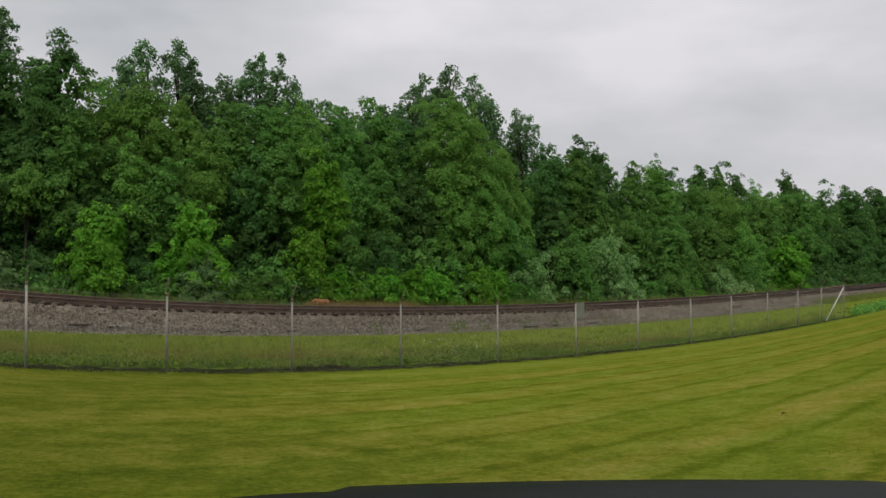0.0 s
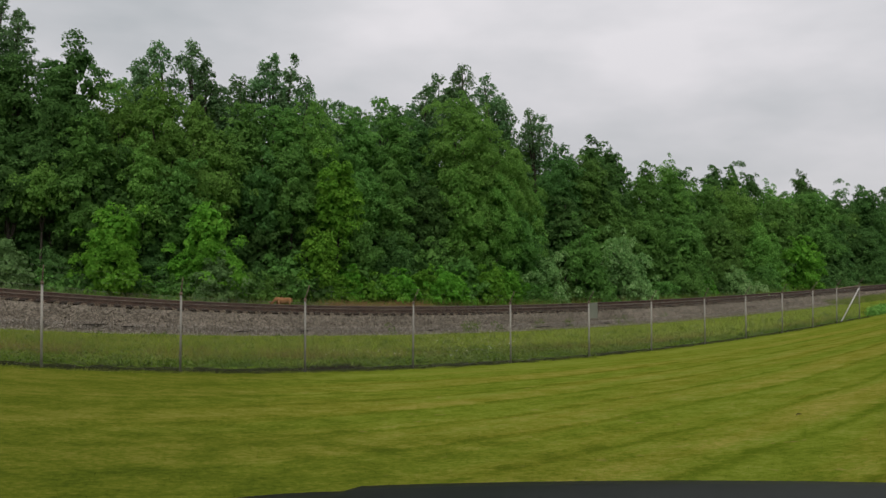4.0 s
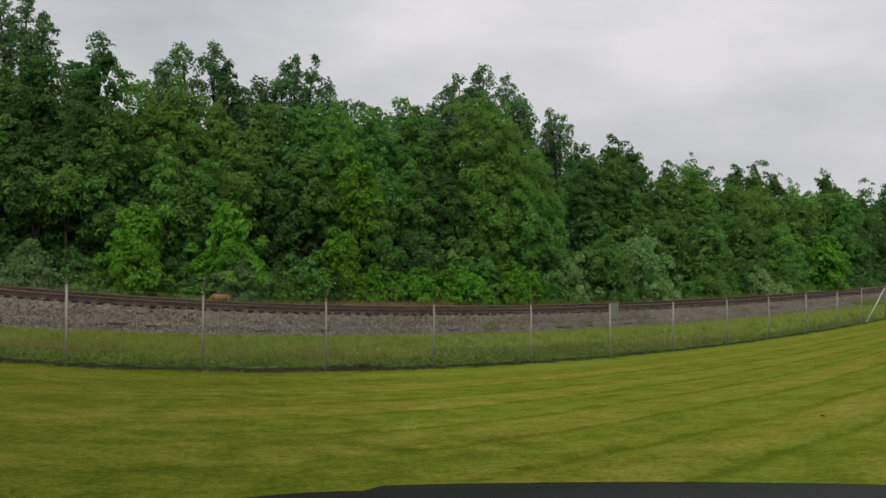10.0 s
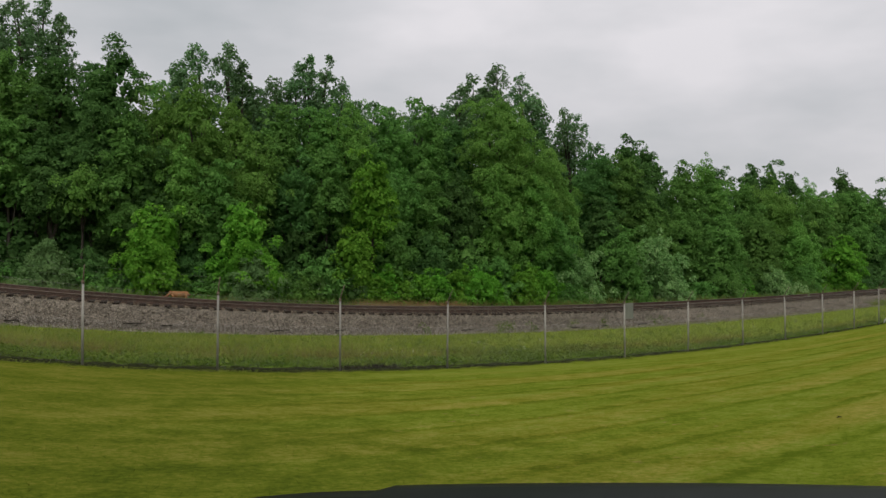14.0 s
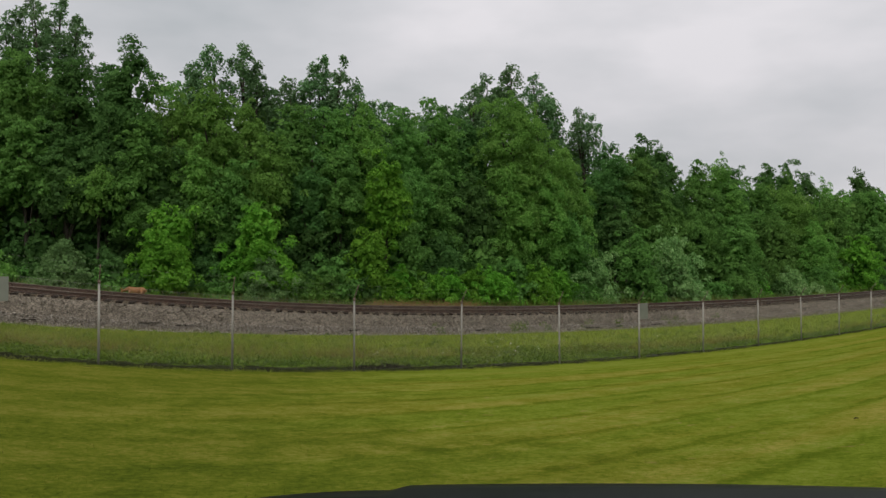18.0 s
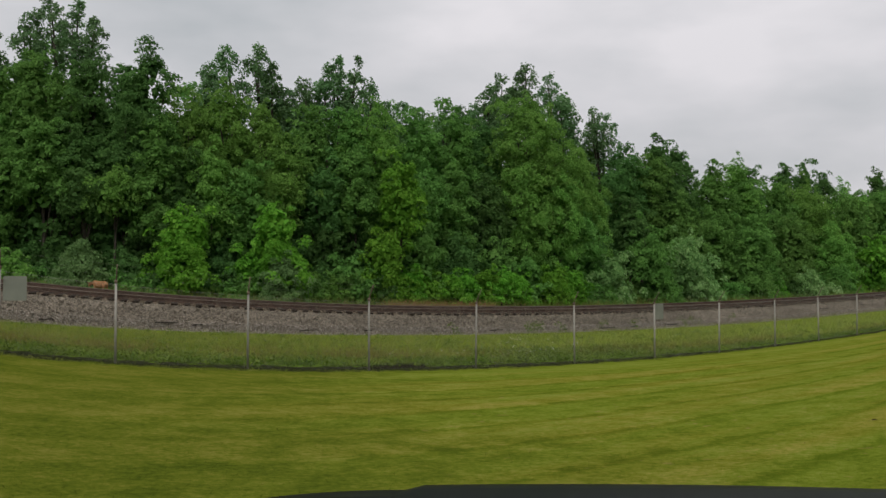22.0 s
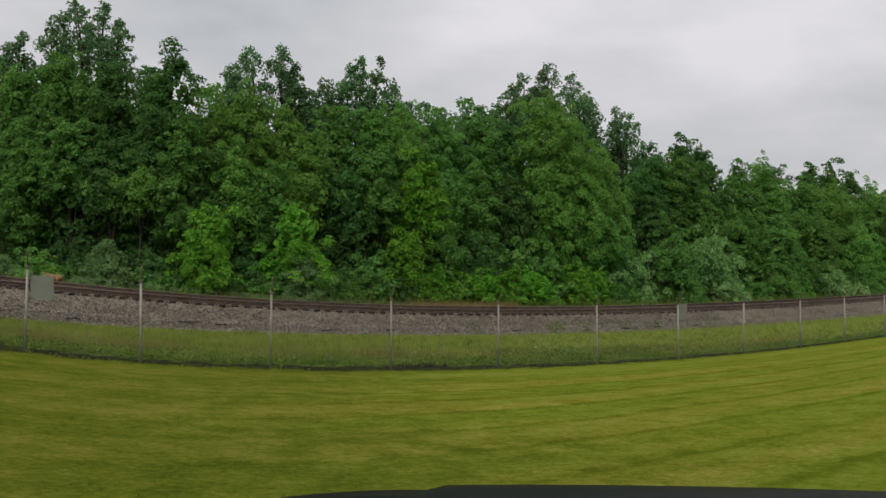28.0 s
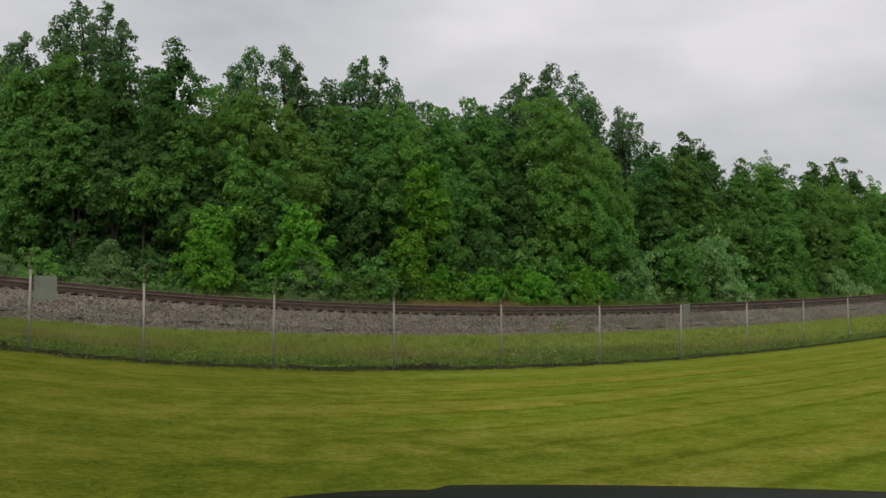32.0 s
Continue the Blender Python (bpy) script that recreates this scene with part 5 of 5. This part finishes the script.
def deep_wood():
    """The far inside of the wood: one dense mass of shaded leaves that closes the view between the trunks."""
    rng = np.random.default_rng(77)
    cs, rs = [], []
    for s, row in [(s, 22) for s in np.arange(0.5, 196, 0.8)] + [(s, 11) for s in np.arange(104, 196, 0.9)]:
        q0, h = along(s, row)
        side = Vector((-math.sin(h), math.cos(h), 0))
        for z in np.arange(0.3, 10.5, 0.95):
            c = q0 + side * rng.uniform(-1.2, 1.2)
            cs.append((c.x + rng.uniform(-0.5, 0.5), c.y + rng.uniform(-0.5, 0.5), land(c.x, c.y)[0] + z))
            rs.append(rng.uniform(0.8, 1.2))
    v, f = leaf_cloud(rng, np.array(cs), np.array(rs), np.full(len(cs), 25), 0.72, 0.9, 0.1)
    tagged(new("deep_wood", mesh_of("deep_wood", v, f, LEAF["mid"])), "shaded leafy understorey deep in the wood", "woodland", kind="stuff")


deep_wood()


# ---- deer ----
def loft(rings, sides=12):
    """A body through upright rings of (x, z, half width, half height)."""
    vs, fs = [], []
    for x, z, w, h in rings:
        for k in range(sides):
            t = 2 * math.pi * k / sides
            vs.append((x, w * math.cos(t), z + h * math.sin(t)))
    for i in range(len(rings) - 1):
        for k in range(sides):
            j = (k + 1) % sides
            fs.append((i * sides + k, i * sides + j, (i + 1) * sides + j, (i + 1) * sides + k))
    fs += [tuple(range(sides)), tuple(range((len(rings) - 1) * sides, len(rings) * sides))[::-1]]
    return vs, fs


def deer():
    d = tagged(new("deer"), "tan young deer walking beyond the railway track", "deer")
    vs, fs = loft([(-0.56, 0.76, 0.03, 0.05), (-0.52, 0.76, 0.11, 0.13), (-0.40, 0.75, 0.15, 0.185), (-0.2, 0.74, 0.155, 0.19), (0.05, 0.73, 0.16, 0.20),
                   (0.28, 0.75, 0.15, 0.205), (0.42, 0.79, 0.12, 0.17), (0.50, 0.84, 0.08, 0.11), (0.54, 0.86, 0.03, 0.05)])
    held("body", mesh_of("body", vs, fs, FUR, True), d)
    neck = held("neck", None, d, m=pose(0.44, 0, 0.84))
    vs, fs = tube([(-0.08, 0, -0.03), (0.08, 0, 0.07), (0.24, 0, 0.19), (0.31, 0, 0.25)], [0.12, 0.10, 0.075, 0.06], 10)
    held("throat", mesh_of("throat", vs, fs, FUR, True), neck)
    vs, fs = loft([(0.24, 0.28, 0.03, 0.04), (0.28, 0.28, 0.06, 0.07), (0.36, 0.27, 0.062, 0.07), (0.45, 0.23, 0.04, 0.045), (0.53, 0.205, 0.03, 0.033), (0.55, 0.20, 0.012, 0.012)], 10)
    held("head", mesh_of("head", vs, fs, FUR, True), neck)
    for y in (-1, 1):
        vs, fs = loft([(0, 0, 0.008, 0.01), (0.05, 0, 0.012, 0.035), (0.11, 0, 0.010, 0.03), (0.16, 0, 0.003, 0.004)], 8)
        held("ear", mesh_of("ear", vs, fs, FUR, True), neck, m=pose(0.28, 0.05 * y, 0.33, 0, -55, 110 * y))
    vs, fs = tube([(0, 0, 0), (-0.05, 0, -0.08), (-0.06, 0, -0.18)], [0.035, 0.045, 0.01], 8)
    held("tail", mesh_of("tail", vs, fs, FUR, True), d, "short drooping tail", pose(-0.55, 0, 0.80))
    legs = []
    for x, y, front in ((0.33, 0.09, True), (0.33, -0.09, True), (-0.40, 0.10, False), (-0.40, -0.10, False)):
        k = 0.0 if front else -0.07
        vs, fs = tube([(0, 0, 0.12), (0.01, 0, -0.1), (k, 0, -0.3), (k * 0.9, 0, -0.33)], [0.075 if front else 0.10, 0.055, 0.028, 0.025], 8)
        leg = held("leg", mesh_of("leg", vs, fs, FUR, True), d, m=pose(x, y, 0.65))
        vs, fs = tube([(k, 0, -0.30), (0.0, 0, -0.58), (0.02, 0, -0.62)], [0.026, 0.02, 0.022], 8)
        held("shank", mesh_of("shank", vs, fs, FURPALE, True), leg, "pale lower leg")
        vs, fs = tube([(0.02, 0, -0.60), (0.035, 0, -0.655)], [0.024, 0.03], 8)
        held("hoof", mesh_of("hoof", vs, fs, FURDARK, True), leg)
        legs.append((leg, x, y, front))
    d.scale = (0.78, 0.78, 0.78)
    return d, neck, legs


DEER, DEER_NECK, DEER_LEGS = deer()


# ---- bird ----
def bird():
    b = tagged(new("bird"), "small black bird flying across the grey sky", "bird")
    vs, fs = loft([(-0.10, 0, 0.004, 0.004), (-0.06, 0, 0.022, 0.02), (0.0, 0, 0.03, 0.03), (0.05, 0.005, 0.026, 0.026), (0.085, 0.012, 0.018, 0.018), (0.115, 0.008, 0.002, 0.002)], 8)
    held("body", mesh_of("body", vs, fs, FEATHER, True), b)
    vs, fs = loft([(-0.17, 0, 0.03, 0.002), (-0.12, 0, 0.022, 0.004), (-0.07, 0, 0.012, 0.006)], 6)
    held("tail", mesh_of("tail", vs, fs, FEATHER), b)
    wings = []
    for y in (-1, 1):
        vs = [(0.045, 0, 0.004), (0.04, 0.09 * y, 0.01), (-0.03, 0.2 * y, 0), (-0.045, 0.12 * y, 0), (-0.04, 0, 0.002)]
        vs += [(x, yy, z - 0.005) for x, yy, z in vs]
        fs = [(0, 1, 2, 3, 4), (9, 8, 7, 6, 5)] + [(i, (i + 1) % 5, (i + 1) % 5 + 5, i + 5) for i in range(5)]
        wings.append((held("wing", mesh_of("wing", vs, fs, FEATHER), b, m=pose(0.01, 0.015 * y, 0.01)), y))
    b.scale = (0.72, 0.72, 0.72)
    return b, wings


BIRD, WINGS = bird()


DEER_WAY = [(0, 31.50), (1.5, 30.38), (3, 29.35), (5.5, 27.19), (6.5, 26.41), (7.5, 25.72), (9, 24.69), (10, 24.06), (11, 23.42), (12.5, 22.29), (14, 21.17), (17, 19.06), (19, 17.59), (21, 16.27), (23, 15.24), (25.5, 13.63), (28, 12.21), (30, 10.64), (32, 8.83)]


def motions():
    # the deer's place along the track, time by time
    rows = []
    for t, s in DEER_WAY:
        p, h = along(s, 3.9)
        z = land(p.x, p.y)[0] - 0.15 + 0.13 * ease((t - 17) / 7)
        rows.append((t, Matrix.Translation((p.x, p.y, z)) @ Matrix.Rotation(h + math.pi - radians(36 * ease((t - 14) / 7) - 8 * ease((t - 25) / 5)), 4, "Z")))
    walk(DEER, rows)
    nod = [(0, 70), (3, 76), (6, 78), (9, 82), (10.5, 78), (12.5, 76), (14.5, 75), (15.5, 50), (16.5, 38), (17.3, 42), (18, 55), (19, 50), (21, 55), (23, 50), (25.5, 45), (28, 35), (32, 30)]
    walk(DEER_NECK, [(t, pose(0.44, 0, 0.84, 0, a, 0)) for t, a in nod])
    for i, (leg, x, y, front) in enumerate(DEER_LEGS):
        phase = (0, 2, 3, 1)[i]
        walk(leg, [(k * 0.5, pose(x, y, 0.65, 0, 16 * math.sin((k + phase) * math.pi / 2 + 0.3), 0)) for k in range(65)])
    walk(BIRD, [(t, pose(x, y, z, 0, -5, 180)) for t, x, y, z in
                ((0, 190, 40, 26), (12, 110, 32, 16), (21, 27.5, 25, 9.0), (22, 16.5, 25, 9.75), (22.6, 9.95, 25, 10.3), (23.2, 3.4, 25, 10.9), (24, -5.4, 25, 11.8), (32, -95, 20, 22))])
    for w, y in WINGS:
        flap = [(0, 0), (22.2, -20), (22.35, 15), (22.5, 55), (22.6, 0), (22.7, -12), (22.85, 30), (23.0, 0), (32, 0)]
        walk(w, [(t, pose(0.01, 0.015 * y, 0.01, a * y, 0, 0)) for t, a in flap])


motions()
